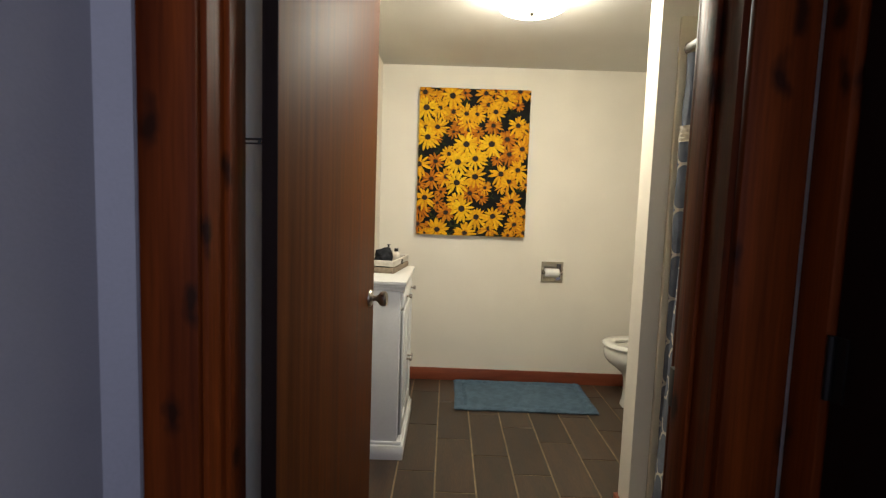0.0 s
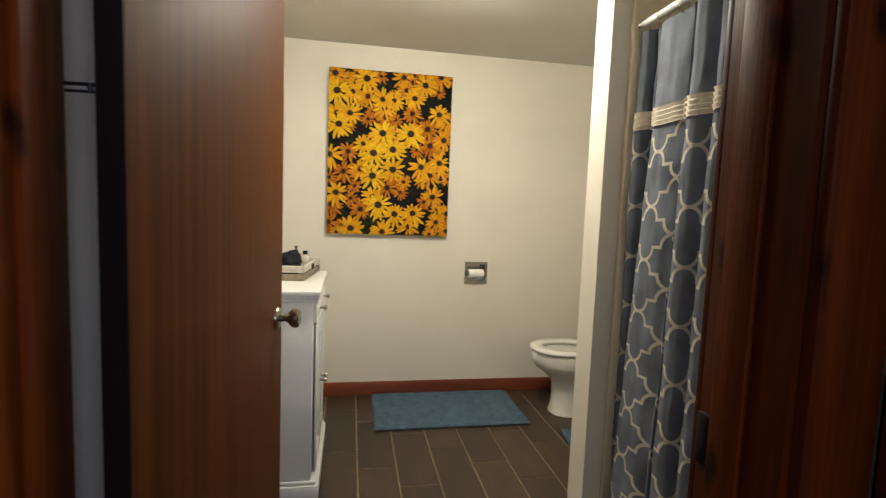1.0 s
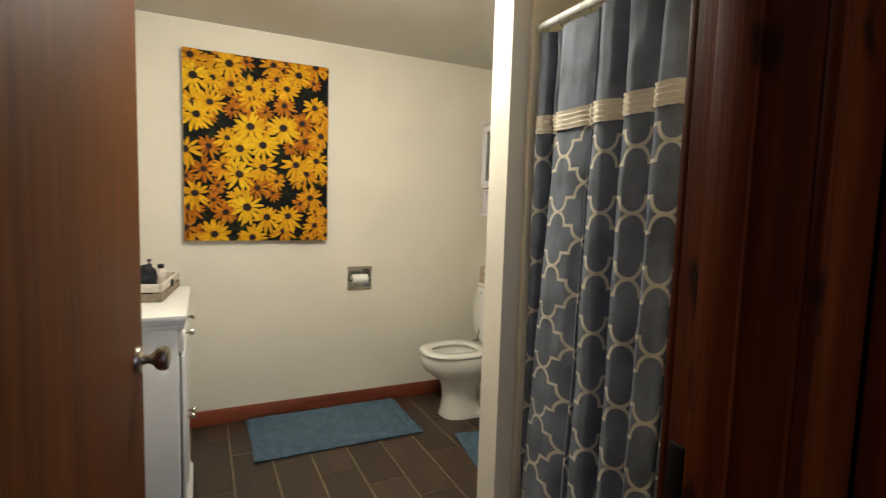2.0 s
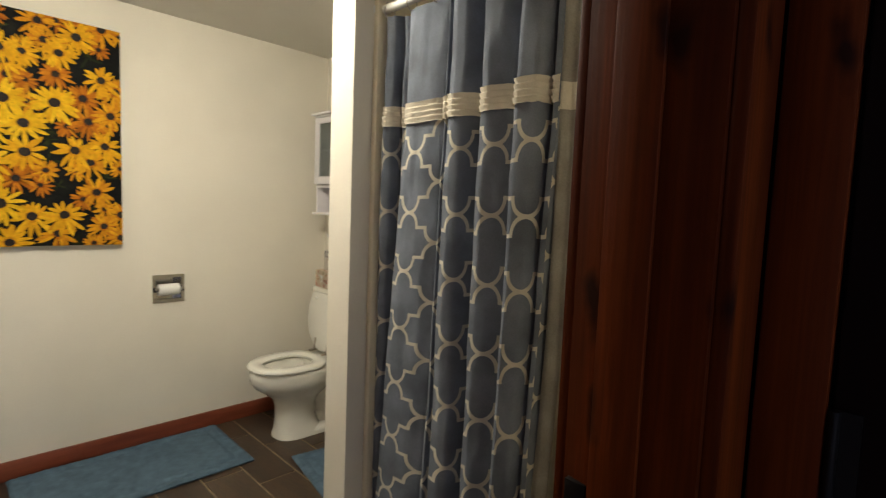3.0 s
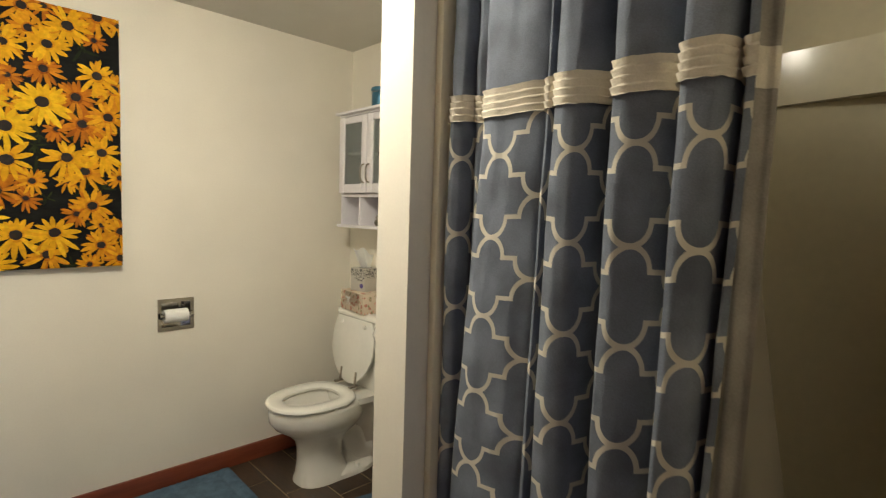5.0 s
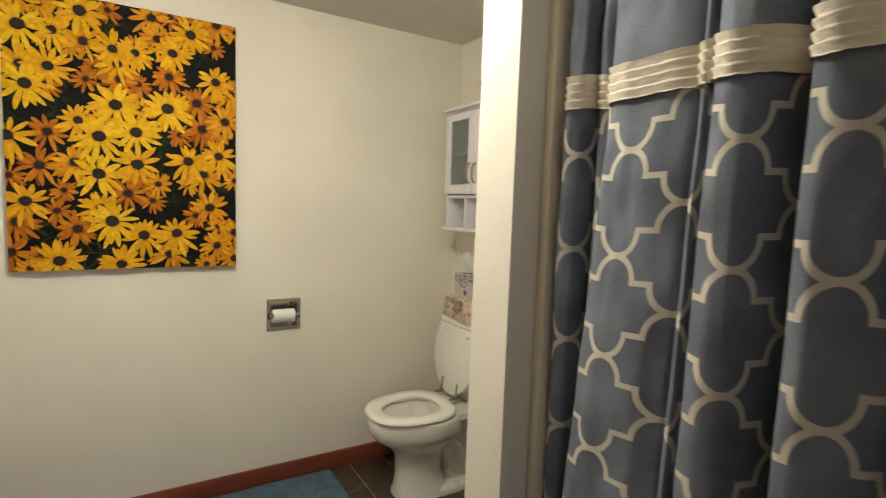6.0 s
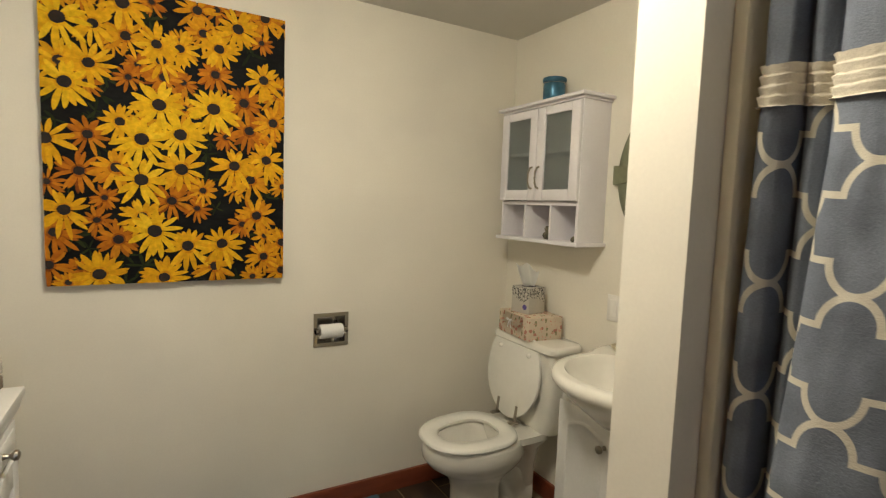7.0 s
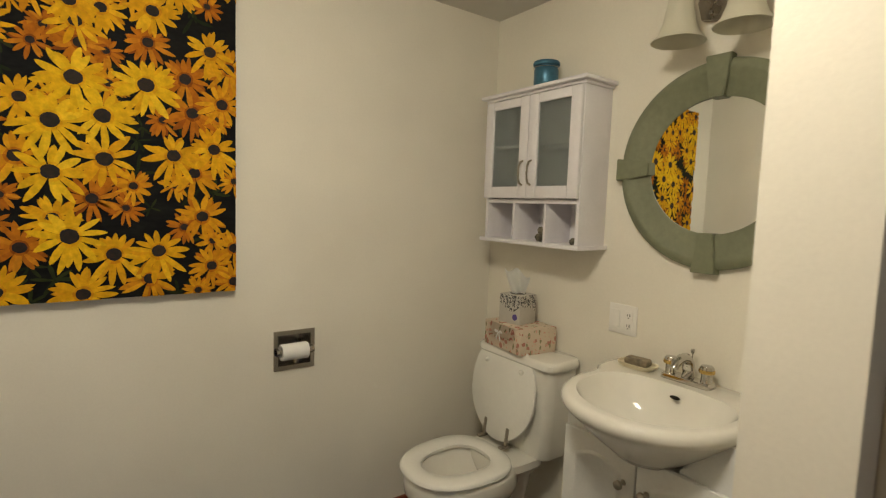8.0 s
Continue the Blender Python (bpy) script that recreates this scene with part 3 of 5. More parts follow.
# plan of the hanging cloth, from the partition towards the doorway: y, x; each fold stands out on its far side and falls back
FOLDS = ((1.918, 0.905), (1.906, 0.872), (1.890, 0.868), (1.872, 0.880), (1.866, 0.928), (1.862, 0.912), (1.848, 0.905), (1.832, 0.917),
         (1.826, 0.950), (1.824, 0.893), (1.806, 0.880), (1.758, 0.874), (1.704, 0.882), (1.668, 0.902), (1.658, 0.938), (1.656, 0.880),
         (1.645, 0.872), (1.638, 0.930), (1.629, 0.864), (1.606, 0.857), (1.580, 0.868), (1.560, 0.915), (1.534, 1.020), (1.512, 0.853),
         (1.490, 0.850), (1.468, 0.862), (1.432, 0.888), (1.408, 0.945), (1.394, 0.836), (1.378, 0.834), (1.346, 0.850), (1.331, 0.880),
         (1.322, 0.935), (1.318, 0.868), (1.306, 0.876))
REPEATS = (3, 11, 20, 25, 30)      # the points where a repeat of the print is centred
REPEAT = 0.182


def curtain_path(steps=7):
    """Points of the cloth's plan: y, x, a running number, and u, the print's own length in metres."""
    pts = []
    for (y0, x0), (y1, x1) in zip(FOLDS, FOLDS[1:]):
        pts += [[y0 + (y1 - y0) * i / steps, x0 + (x1 - x0) * i / steps] for i in range(steps)]
    pts.append(list(FOLDS[-1]))
    for _ in range(3):
        pts = [pts[0]] + [[(a[k] + 2 * b[k] + c[k]) / 4 for k in (0, 1)] for a, b, c in zip(pts, pts[1:], pts[2:])] + [pts[-1]]
    # the print lies at its true size but where the cloth comes back out of a fold, which takes the rest
    length = [math.hypot(a[0] - b[0], a[1] - b[1]) for a, b in zip(pts, pts[1:])]
    turned = [a[1] - b[1] > 1.1 * abs(a[0] - b[0]) for a, b in zip(pts, pts[1:])]
    marks = [i * steps for i in REPEATS]
    rate = [1.0] * len(length)
    for m0, m1 in zip(marks, marks[1:]):
        seen = sum(length[n] for n in range(m0, m1) if not turned[n])
        inside = sum(length[n] for n in range(m0, m1) if turned[n])
        for n in range(m0, m1):
            rate[n] = (REPEAT - seen) / inside if turned[n] else 1.0
    run = [0.0]
    for l, r in zip(length, rate):
        run.append(run[-1] + l * r)
    out = [(y, x, n / 30, run[n] - run[marks[1]]) for n, (y, x) in enumerate(pts)]
    return out


def sheet_mesh(rows, uvs, mat, name, parent, label=""):
    bm = bmesh.new()
    vs = [[bm.verts.new(p) for p in row] for row in rows]
    lay = bm.loops.layers.uv.new("UVMap")
    for j in range(len(rows) - 1):
        for i in range(len(rows[0]) - 1):
            f = bm.faces.new((vs[j][i], vs[j][i + 1], vs[j + 1][i + 1], vs[j + 1][i]))
            for lp, (a, b2) in zip(f.loops, ((j, i), (j, i + 1), (j + 1, i + 1), (j + 1, i))):
                lp[lay].uv = uvs[a][b2]
    ob = part(name, bm, mat, parent, label, angle=180)
    return ob


curtain = thing("shower_curtain", "slate blue shower curtain with cream trellis print, drawn aside in folds", "shower curtain", (0, 0, 0))
path_pts = curtain_path()
rows, uvs = [], []
NZ = 90
for j in range(NZ + 1):
    z = 1.878 - (1.878 - 0.06) * j / NZ
    f = (1.878 - z) / 1.8
    row, uvr = [], []
    for y, x, k, u in path_pts:
        amp = 0.80 + 0.20 * min(1, f * 4.0) + 0.15 * f
        xm = 0.893
        w = 0.006 * noise.noise(Vector((y * 9, z * 2.2, 0.5))) + 0.004 * noise.noise(Vector((y * 40, z * 9, 2.5))) + 0.005 * (1 - 0.6 * min(1, f * 3)) * noise.noise(Vector((y * 26 + z * 7, z * 5 - y * 6, 6.5)))
        end = min(1, max(0, (y - 1.815) / 0.014))      # the last fold hangs straighter, behind its neighbour
        lean = (1 - 0.55 * end) * 0.075 * min(1, max(0, (y - 1.60) / 0.12)) + 0.028 * min(1, max(0, (1.43 - y) / 0.06))
        yy = y + lean * max(0, 1.50 - z) + 0.005 * math.sin(z * 3.1 + k * 2.2) * f
        row.append((xm + (x - xm) * amp + w - 0.010 * f + 0.028 * end * max(0, 1.50 - z), min(yy, 1.935), z + 0.003 * math.cos(2 * math.pi * k) * (1 - f)))
        uvr.append((u + 1.82, z))
    rows.append(row)
    uvs.append(uvr)
sheet_mesh(rows, uvs, CLOTH, "cloth", curtain)
# the pleated band: four tucks, standing a little proud of the cloth
brow, buv = [], []
for j in range(33):
    g = j / 32
    z = 1.617 - 0.058 * g
    f = (1.878 - z) / 1.8
    tuck = 0.0016 + 0.0052 * (1 - (g * 4) % 1.0)
    jj = (1.878 - z) / (1.878 - 0.06) * NZ
    j0 = int(jj)
    line = []
    for i in range(len(path_pts)):
        a, b2 = Vector(rows[j0][i]), Vector(rows[j0 + 1][i])
        p = a.lerp(b2, jj - j0)
        q0, q1 = Vector(rows[j0][max(i - 1, 0)]), Vector(rows[j0][min(i + 1, len(path_pts) - 1)])
        d = (q1 - q0).normalized()
        nrm = Vector((d.y, -d.x, 0))
        line.append(p + nrm * tuck + Vector((0, 0, 0.002 * noise.noise(Vector((i * 0.4, g * 9, 3))))))
    brow.append(line)
    buv.append([(0, 0)] * len(line))
sheet_mesh(brow, buv, BAND, "pleated_band", curtain, "cream band sewn in four narrow tucks")
REVERSE = material("curtain_cloth_reverse", (0.36, 0.33, 0.29), 0.85, vary=0.12, scale=9, grain=300, bump=0.2, spec=0.1)
rrow, ruv = [], []
for j in range(41):
    z = 1.876 - 1.80 * j / 40
    f = j / 40
    rrow.append([(0.905 + 0.030 * i / 8 + 0.004 * math.sin(i * 1.1 + z * 2), 1.316 - 0.030 * i / 8 + 0.034 * max(0, 1.50 - z) + 0.005 * math.sin(z * 5), z) for i in range(9)])
    ruv.append([(0.03 * i / 8, z) for i in range(9)])
sheet_mesh(rrow, ruv, REVERSE, "turned_edge", curtain, "pale reverse of the cloth at its turned edge")
brv = [[(x - 0.0025, y - 0.0015, 1.612 - 0.060 * q / 4) for x, y, _ in rrow[6]] for q in range(5)]
sheet_mesh(brv, [[(0, 0)] * 9] * 5, BAND, "turned_band", curtain)
for k in range(7):
    y = 1.905 - 0.098 * k
    ring = tube([(0.885 + 0.019 * math.cos(a), y, 1.897 + 0.024 * math.sin(a)) for a in [2 * math.pi * i / 18 for i in range(18)]] +
                [(0.885 + 0.019, y, 1.897)], 0.0016, 6)
    part("curtain_ring", ring, NICKEL, curtain, "thin metal curtain ring")

LINER = bpy.data.materials.new("frosted_vinyl_liner")
LINER.use_nodes = True
lb = LINER.node_tree.nodes["Principled BSDF"]
lb.inputs["Base Color"].default_value = (0.74, 0.70, 0.60, 1)
lb.inputs["Roughness"].default_value = 0.4
lt = LINER.node_tree.nodes.new("ShaderNodeBsdfTranslucent")
lt.inputs[0].default_value = (0.74, 0.70, 0.60, 1)
lx = LINER.node_tree.nodes.new("ShaderNodeMixShader")
lx.inputs[0].default_value = 0.45
LINER.node_tree.links.new(lb.outputs[0], lx.inputs[1])
LINER.node_tree.links.new(lt.outputs[0], lx.inputs[2])
ltr = LINER.node_tree.nodes.new("ShaderNodeBsdfTransparent")
lx2 = LINER.node_tree.nodes.new("ShaderNodeMixShader")
lx2.inputs[0].default_value = 0.45
LINER.node_tree.links.new(lx.outputs[0], lx2.inputs[1])
LINER.node_tree.links.new(ltr.outputs[0], lx2.inputs[2])
LINER.node_tree.links.new(lx2.outputs[0], LINER.node_tree.nodes["Material Output"].inputs[0])
liner = thing("shower_liner", "frosted vinyl shower liner hanging inside the curtain", "shower liner", (0, 0, 0))
rows, uvs = [], []
for j in range(31):
    z = 1.875 - 1.77 * j / 30
    f = j / 30
    line = [(1.075 + 0.010 * math.sin(i * 0.55) + 0.010 * noise.noise(Vector((i * 0.2, z * 2, 9))),
             1.83 - (0.502 + 0.16 * max(0, 1.25 - z)) * i / 60, z) for i in range(61)]
    rows.append(line)
    uvs.append([(0, 0)] * len(line))
sheet_mesh(rows, uvs, LINER, "vinyl_sheet", liner)

# ---- shallow white storage cabinet by the door ----
VX, VY0, VY1, VT = -0.196, 2.452, 3.060, 0.915
van = thing("storage_cabinet", "white painted storage cabinet with drawers and panelled doors", "cabinet", (0, 0, 0))
part("body", box_bm(LEFT + 0.018, VX, VY0, VY1, 0.09, VT - 0.045, 0.002), WHITE, van)
part("plinth", merge(box_bm(LEFT + 0.018, VX + 0.032, VY0 - 0.012, VY1 + 0.012, 0, 0.075, 0.003), box_bm(LEFT + 0.018, VX + 0.024, VY0 - 0.006, VY1 + 0.006, 0.075, 0.095, 0.008)), WHITE, van)
part("top", box_bm(LEFT + 0.004, VX + 0.029, VY0 - 0.018, VY1 + 0.015, VT - 0.022, VT, 0.004), WHITE, van)
part("moulding", merge(box_bm(LEFT + 0.018, VX + 0.024, VY0 - 0.012, VY1 + 0.010, VT - 0.034, VT - 0.022, 0.003), box_bm(LEFT + 0.018, VX + 0.021, VY0 - 0.006, VY1 + 0.006, VT - 0.050, VT - 0.034, 0.004)), WHITE, van)


def round_knob(parent, m, mat, s=1.0):
    k = lathe([(0, 0), (0.008 * s, 0), (0.006 * s, 0.004 * s), (0.0045 * s, 0.012 * s), (0.009 * s, 0.017 * s), (0.0125 * s, 0.022 * s), (0.0115 * s, 0.028 * s), (0.006 * s, 0.031 * s), (0, 0.0315 * s)], 18)
    return part("knob", shift(k, m), mat, parent, "small round nickel knob")


mid = (VY0 + VY1) / 2
for i, (y0, y1) in enumerate(((VY0 + 0.03, mid - 0.006), (mid + 0.006, VY1 - 0.03))):
    for z0, z1 in ((0.775, 0.850),):
        d = part("drawer", merge(box_bm(VX, VX + 0.016, y0, y1, z0, z1, 0.003), box_bm(VX + 0.012, VX + 0.019, y0 + 0.018, y1 - 0.018, z0 + 0.015, z1 - 0.015, 0.004)), WHITE, van)
        round_knob(d, pose(VX + 0.018, (y0 + y1) / 2, (z0 + z1) / 2, 0, 90, 0), NICKEL)
    z0, z1 = 0.115, 0.760
    d = part("cabinet_door", merge(box_bm(VX, VX + 0.010, y0, y1, z0, z1), box_bm(VX, VX + 0.019, y0, y0 + 0.05, z0, z1, 0.003), box_bm(VX, VX + 0.019, y1 - 0.05, y1, z0, z1, 0.003),
                                   box_bm(VX, VX + 0.0186, y0 + 0.05, y1 - 0.05, z0, z0 + 0.06, 0.003), box_bm(VX, VX + 0.0186, y0 + 0.05, y1 - 0.05, z1 - 0.06, z1, 0.003)), WHITE, van)
    round_knob(d, pose(VX + 0.018, (y1 - 0.025 if i == 0 else y0 + 0.025), 0.44, 0, 90, 0), NICKEL)

# ---- tray with toiletries on the storage cabinet ----
TRAYW = material("weathered_wood_slats", (0.30, 0.24, 0.17), 0.75, vary=0.15, scale=8, grain=60, bump=0.2, stretch=(6, 0.8, 6), second=(0.20, 0.15, 0.10))
TRAYL = material("whitewashed_wood_slats", (0.66, 0.62, 0.54), 0.7, vary=0.1, scale=8, grain=60, bump=0.2, stretch=(6, 0.8, 6), second=(0.50, 0.45, 0.38))
CLOTHG = material("dark_grey_cloth", (0.035, 0.036, 0.042), 0.95, vary=0.2, scale=20, grain=200, bump=0.5, spec=0.1)
CREAMP = material("cream_plastic", (0.72, 0.66, 0.56), 0.35, vary=0.03, bump=0.0)
tray = thing("slatted_tray", "weathered wooden slat tray holding toiletries on the cabinet", "tray", (-0.322, 2.900, VT), -7)
part("base", box_bm(-0.085, 0.085, -0.18, 0.18, 0.0, 0.008), TRAYW, tray)
for sx in (-1, 1):
    part("slat", box_bm(sx * 0.085 - 0.005, sx * 0.085 + 0.005, -0.19, 0.19, 0.001, 0.032, 0.002), TRAYW, tray)
    part("slat", box_bm(sx * 0.085 - 0.005, sx * 0.085 + 0.005, -0.19, 0.19, 0.038, 0.070, 0.002), TRAYL, tray, "whitewashed wooden slat")
for sy in (-1, 1):
    part("slat", box_bm(-0.079, 0.079, sy * 0.185 - 0.005, sy * 0.185 + 0.005, 0.001, 0.032, 0.002), TRAYW, tray)
    part("slat", box_bm(-0.079, 0.079, sy * 0.185 - 0.005, sy * 0.185 + 0.005, 0.038, 0.070, 0.002), TRAYL, tray, "whitewashed wooden slat")
    for sx in (-1, 1):
        part("corner_post", box_bm(sx * 0.074 - 0.006, sx * 0.074 + 0.006, sy * 0.172 - 0.008, sy * 0.172 + 0.008, 0.008, 0.066), TRAYW, tray)
part("clasp", merge(box_bm(0.0895, 0.094, -0.025, 0.020, 0.040, 0.056, 0.002), box_bm(0.0895, 0.097, -0.010, 0.006, 0.034, 0.062, 0.002)), BLACK, tray, "small dark metal clasp")


def crumpled(sx, sy, sz, seed):
    bm = bmesh.new()
    bmesh.ops.create_icosphere(bm, subdivisions=4, radius=1)
    for v in bm.verts:
        n = noise.fractal(Vector((v.co.x * 1.6 + seed, v.co.y * 1.6, v.co.z * 1.6)), 0.8, 2.0, 4)
        r = 1 + 0.32 * n
        v.co = Vector((v.co.x * r * sx, v.co.y * r * sy, max(0, (v.co.z * r * 0.5 + 0.5)) * sz))
    return bm


tagged(mesh_object("washcloth", shift(crumpled(0.055, 0.065, 0.115, 3.0), pose(-0.335, 2.84, VT + 0.009, 0, 0, -16)), CLOTHG, angle=70),
       "crumpled dark grey washcloth lying in the tray", "washcloth")
pump = thing("pump_bottle", "pale lotion bottle with a black pump in the tray", "bottle", (-0.318, 2.955, VT + 0.009))
part("bottle", lathe([(0, 0), (0.024, 0), (0.025, 0.004), (0.025, 0.078), (0.020, 0.090), (0.010, 0.095), (0.010, 0.100), (0, 0.100)], 24), CREAMP, pump)
part("pump_head", merge(lathe([(0, 0.100), (0.011, 0.100), (0.011, 0.110), (0.004, 0.111), (0.004, 0.124), (0.009, 0.125), (0.009, 0.131), (0, 0.132)], 16),
                        box_bm(-0.006, 0.006, -0.030, 0.0, 0.1245, 0.131, 0.002)), BLACK, pump, "black plastic pump head")
small = thing("small_bottle", "small cream bottle with a black cap in the tray", "bottle", (-0.280, 3.020, VT + 0.009))
part("bottle", lathe([(0, 0), (0.021, 0), (0.022, 0.004), (0.022, 0.062), (0.018, 0.074), (0.011, 0.080), (0.011, 0.084), (0, 0.084)], 24), CREAMP, small)
part("cap", lathe([(0, 0.084), (0.013, 0.084), (0.013, 0.100), (0.012, 0.102), (0, 0.102)], 18), BLACK, small, "black screw cap")
part("paper_label", lathe([(0.0223, 0.020), (0.0224, 0.020), (0.0224, 0.050), (0.0223, 0.050)], 24), TRAYL, small)

# ---- toilet ----
TY = 3.268


def egg(cx, half_len_f, half_len_b, half_w, z, n=40, power=2.0):
    """An egg-shaped ring, blunt towards +x."""
    pts = []
    for i in range(n):
        a = 2 * math.pi * i / n
        c, s = math.cos(a), math.sin(a)
        k = 2.0 / power
        cc = math.copysign(abs(c) ** k, c)
        ss = math.copysign(abs(s) ** k, s)
        pts.append((cx + (half_len_b if c > 0 else half_len_f) * cc, half_w * ss, z))
    return pts


toilet = thing("toilet", "white ceramic toilet with raised lid and seat down", "toilet", (0, TY, 0))
rings = [egg(1.385, 0.160, 0.14, 0.112, 0.0, power=2.6), egg(1.385, 0.158, 0.14, 0.110, 0.018, power=2.6), egg(1.372, 0.140, 0.12, 0.097, 0.045, power=2.3),
         egg(1.365, 0.130, 0.105, 0.090, 0.11), egg(1.365, 0.132, 0.110, 0.093, 0.18), egg(1.370, 0.150, 0.135, 0.104, 0.222), egg(1.375, 0.200, 0.185, 0.136, 0.262), egg(1.366, 0.242, 0.215, 0.166, 0.298),
         egg(1.36, 0.264, 0.225, 0.182, 0.335), egg(1.355, 0.262, 0.215, 0.184, 0.385), egg(1.355, 0.256, 0.21, 0.180, 0.400), egg(1.355, 0.246, 0.20, 0.170, 0.405),
         egg(1.345, 0.185, 0.135, 0.118, 0.404), egg(1.345, 0.175, 0.128, 0.110, 0.385), egg(1.36, 0.145, 0.115, 0.095, 0.32), egg(1.38, 0.10, 0.09, 0.07, 0.26), egg(1.39, 0.05, 0.05, 0.04, 0.235)]
part("bowl", loft(rings), CERAMIC, toilet, angle=60)
part("trapway", merge(loft([egg(1.575, 0.10, 0.10, 0.060, 0.0, power=2.6), egg(1.575, 0.10, 0.10, 0.060, 0.20, power=2.6), egg(1.57, 0.115, 0.11, 0.090, 0.31, power=3), egg(1.56, 0.12, 0.12, 0.145, 0.375, power=4), egg(1.56, 0.12, 0.12, 0.145, 0.405, power=4)]),
                      tube([(1.40, 0, 0.235), (1.46, 0, 0.235), (1.515, 0, 0.20), (1.54, 0, 0.14), (1.57, 0, 0.09), (1.63, 0, 0.07)], [0.070, 0.078, 0.080, 0.078, 0.074, 0.070], 18)), CERAMIC, toilet)
part("foot", loft([egg(1.50, 0.19, 0.16, 0.116, 0.0, power=2.8), egg(1.50, 0.188, 0.158, 0.114, 0.020, power=2.8), egg(1.50, 0.175, 0.145, 0.100, 0.034, power=2.6), egg(1.50, 0.14, 0.12, 0.075, 0.040, power=2.6)]), CERAMIC, toilet)
for sy in (-1, 1):
    part("bolt_cap", shift(lathe([(0, 0.02), (0.013, 0.02), (0.013, 0.030), (0.008, 0.040), (0, 0.043)], 14), pose(1.52, sy * 0.092, 0.008)), SEATMAT, toilet)
seat = loft([egg(1.345, 0.252, 0.165, 0.182, 0.408, power=2.4), egg(1.345, 0.258, 0.168, 0.187, 0.414, power=2.4), egg(1.345, 0.256, 0.167, 0.185, 0.424, power=2.4),
             egg(1.345, 0.246, 0.160, 0.176, 0.430, power=2.4), egg(1.342, 0.185, 0.105, 0.112, 0.429, power=2.4), egg(1.342, 0.178, 0.098, 0.105, 0.423, power=2.4), egg(1.342, 0.180, 0.100, 0.107, 0.410, power=2.4),
             egg(1.345, 0.252, 0.165, 0.182, 0.408, power=2.4)], False, False)
part("seat", seat, SEATMAT, toilet, "white enamelled toilet seat", angle=50)


def lid_bm():
    prof = []
    n = 48
    for i in range(n):
        a = 2 * math.pi * i / n
        c, s = math.cos(a), math.sin(a)
        h = 0.220 + (0.222 if c > 0 else 0.210) * math.copysign(abs(c) ** 0.9, c)
        w = 0.190 * math.copysign(abs(s) ** 0.92, s) * (1.0 - 0.22 * max(0, -c) ** 2)
        prof.append((w, h))
    def ring(x, k):
        return [(x, w * k, 0.215 + (h - 0.215) * k) for w, h in prof]
    return loft([ring(0.0, 0.97), ring(0.002, 0.99), ring(0.007, 1.0), ring(0.013, 0.99), ring(0.016, 0.96)])


lid = part("lid", shift(lid_bm(), pose(1.532, 0.036, 0.424, 0, 7.0, 0)), SEATMAT, toilet, "white raised toilet lid with bumpers")
for w, h in ((-0.105, 0.325), (0.105, 0.325)):
    part("bumper", shift(lathe([(0, 0), (0.011, 0), (0.010, 0.008), (0.006, 0.012), (0, 0.013)], 14), pose(1.532, 0.036, 0.424, 0, 7.0, 0) @ pose(0.001, w, h, 0, -90, 0)), SEATMAT, lid)
for sy in (-0.035, 0.100):
    part("hinge", merge(box_bm(1.500, 1.548, sy - 0.011, sy + 0.011, 0.428, 0.438, 0.003), shift(box_bm(-0.006, 0.001, -0.008, 0.008, -0.01, 0.070, 0.002), pose(1.535, sy, 0.436, 0, 8.5, 0))), NICKEL, toilet, "tarnished metal seat hinge")
TZ = 0.815


def rrect(x0, x1, y0, y1, z, r=0.03, n=6):
    pts = []
    for cx, cy, a0 in ((x1 - r, y1 - r, 0), (x0 + r, y1 - r, 90), (x0 + r, y0 + r, 180), (x1 - r, y0 + r, 270)):
        for i in range(n + 1):
            a = radians(a0 + 90 * i / n)
            pts.append((cx + r * math.cos(a), cy + r * math.sin(a), z))
    return pts


part("tank", loft([rrect(1.605, 1.755, -0.175, 0.175, 0.405, 0.04), rrect(1.598, 1.757, -0.185, 0.185, 0.43, 0.04), rrect(1.590, 1.760, -0.200, 0.200, 0.60, 0.04), rrect(1.583, 1.762, -0.208, 0.208, TZ - 0.038, 0.04)]), CERAMIC, toilet)
part("tank_lid", loft([rrect(1.575, 1.764, -0.216, 0.216, TZ - 0.038, 0.045), rrect(1.568, 1.766, -0.222, 0.222, TZ - 0.030, 0.05), rrect(1.568, 1.766, -0.222, 0.222, TZ - 0.012, 0.05), rrect(1.574, 1.764, -0.216, 0.216, TZ - 0.003, 0.048), rrect(1.584, 1.760, -0.206, 0.206, TZ, 0.045)]), CERAMIC, toilet)

# ---- boxes on the tank ----


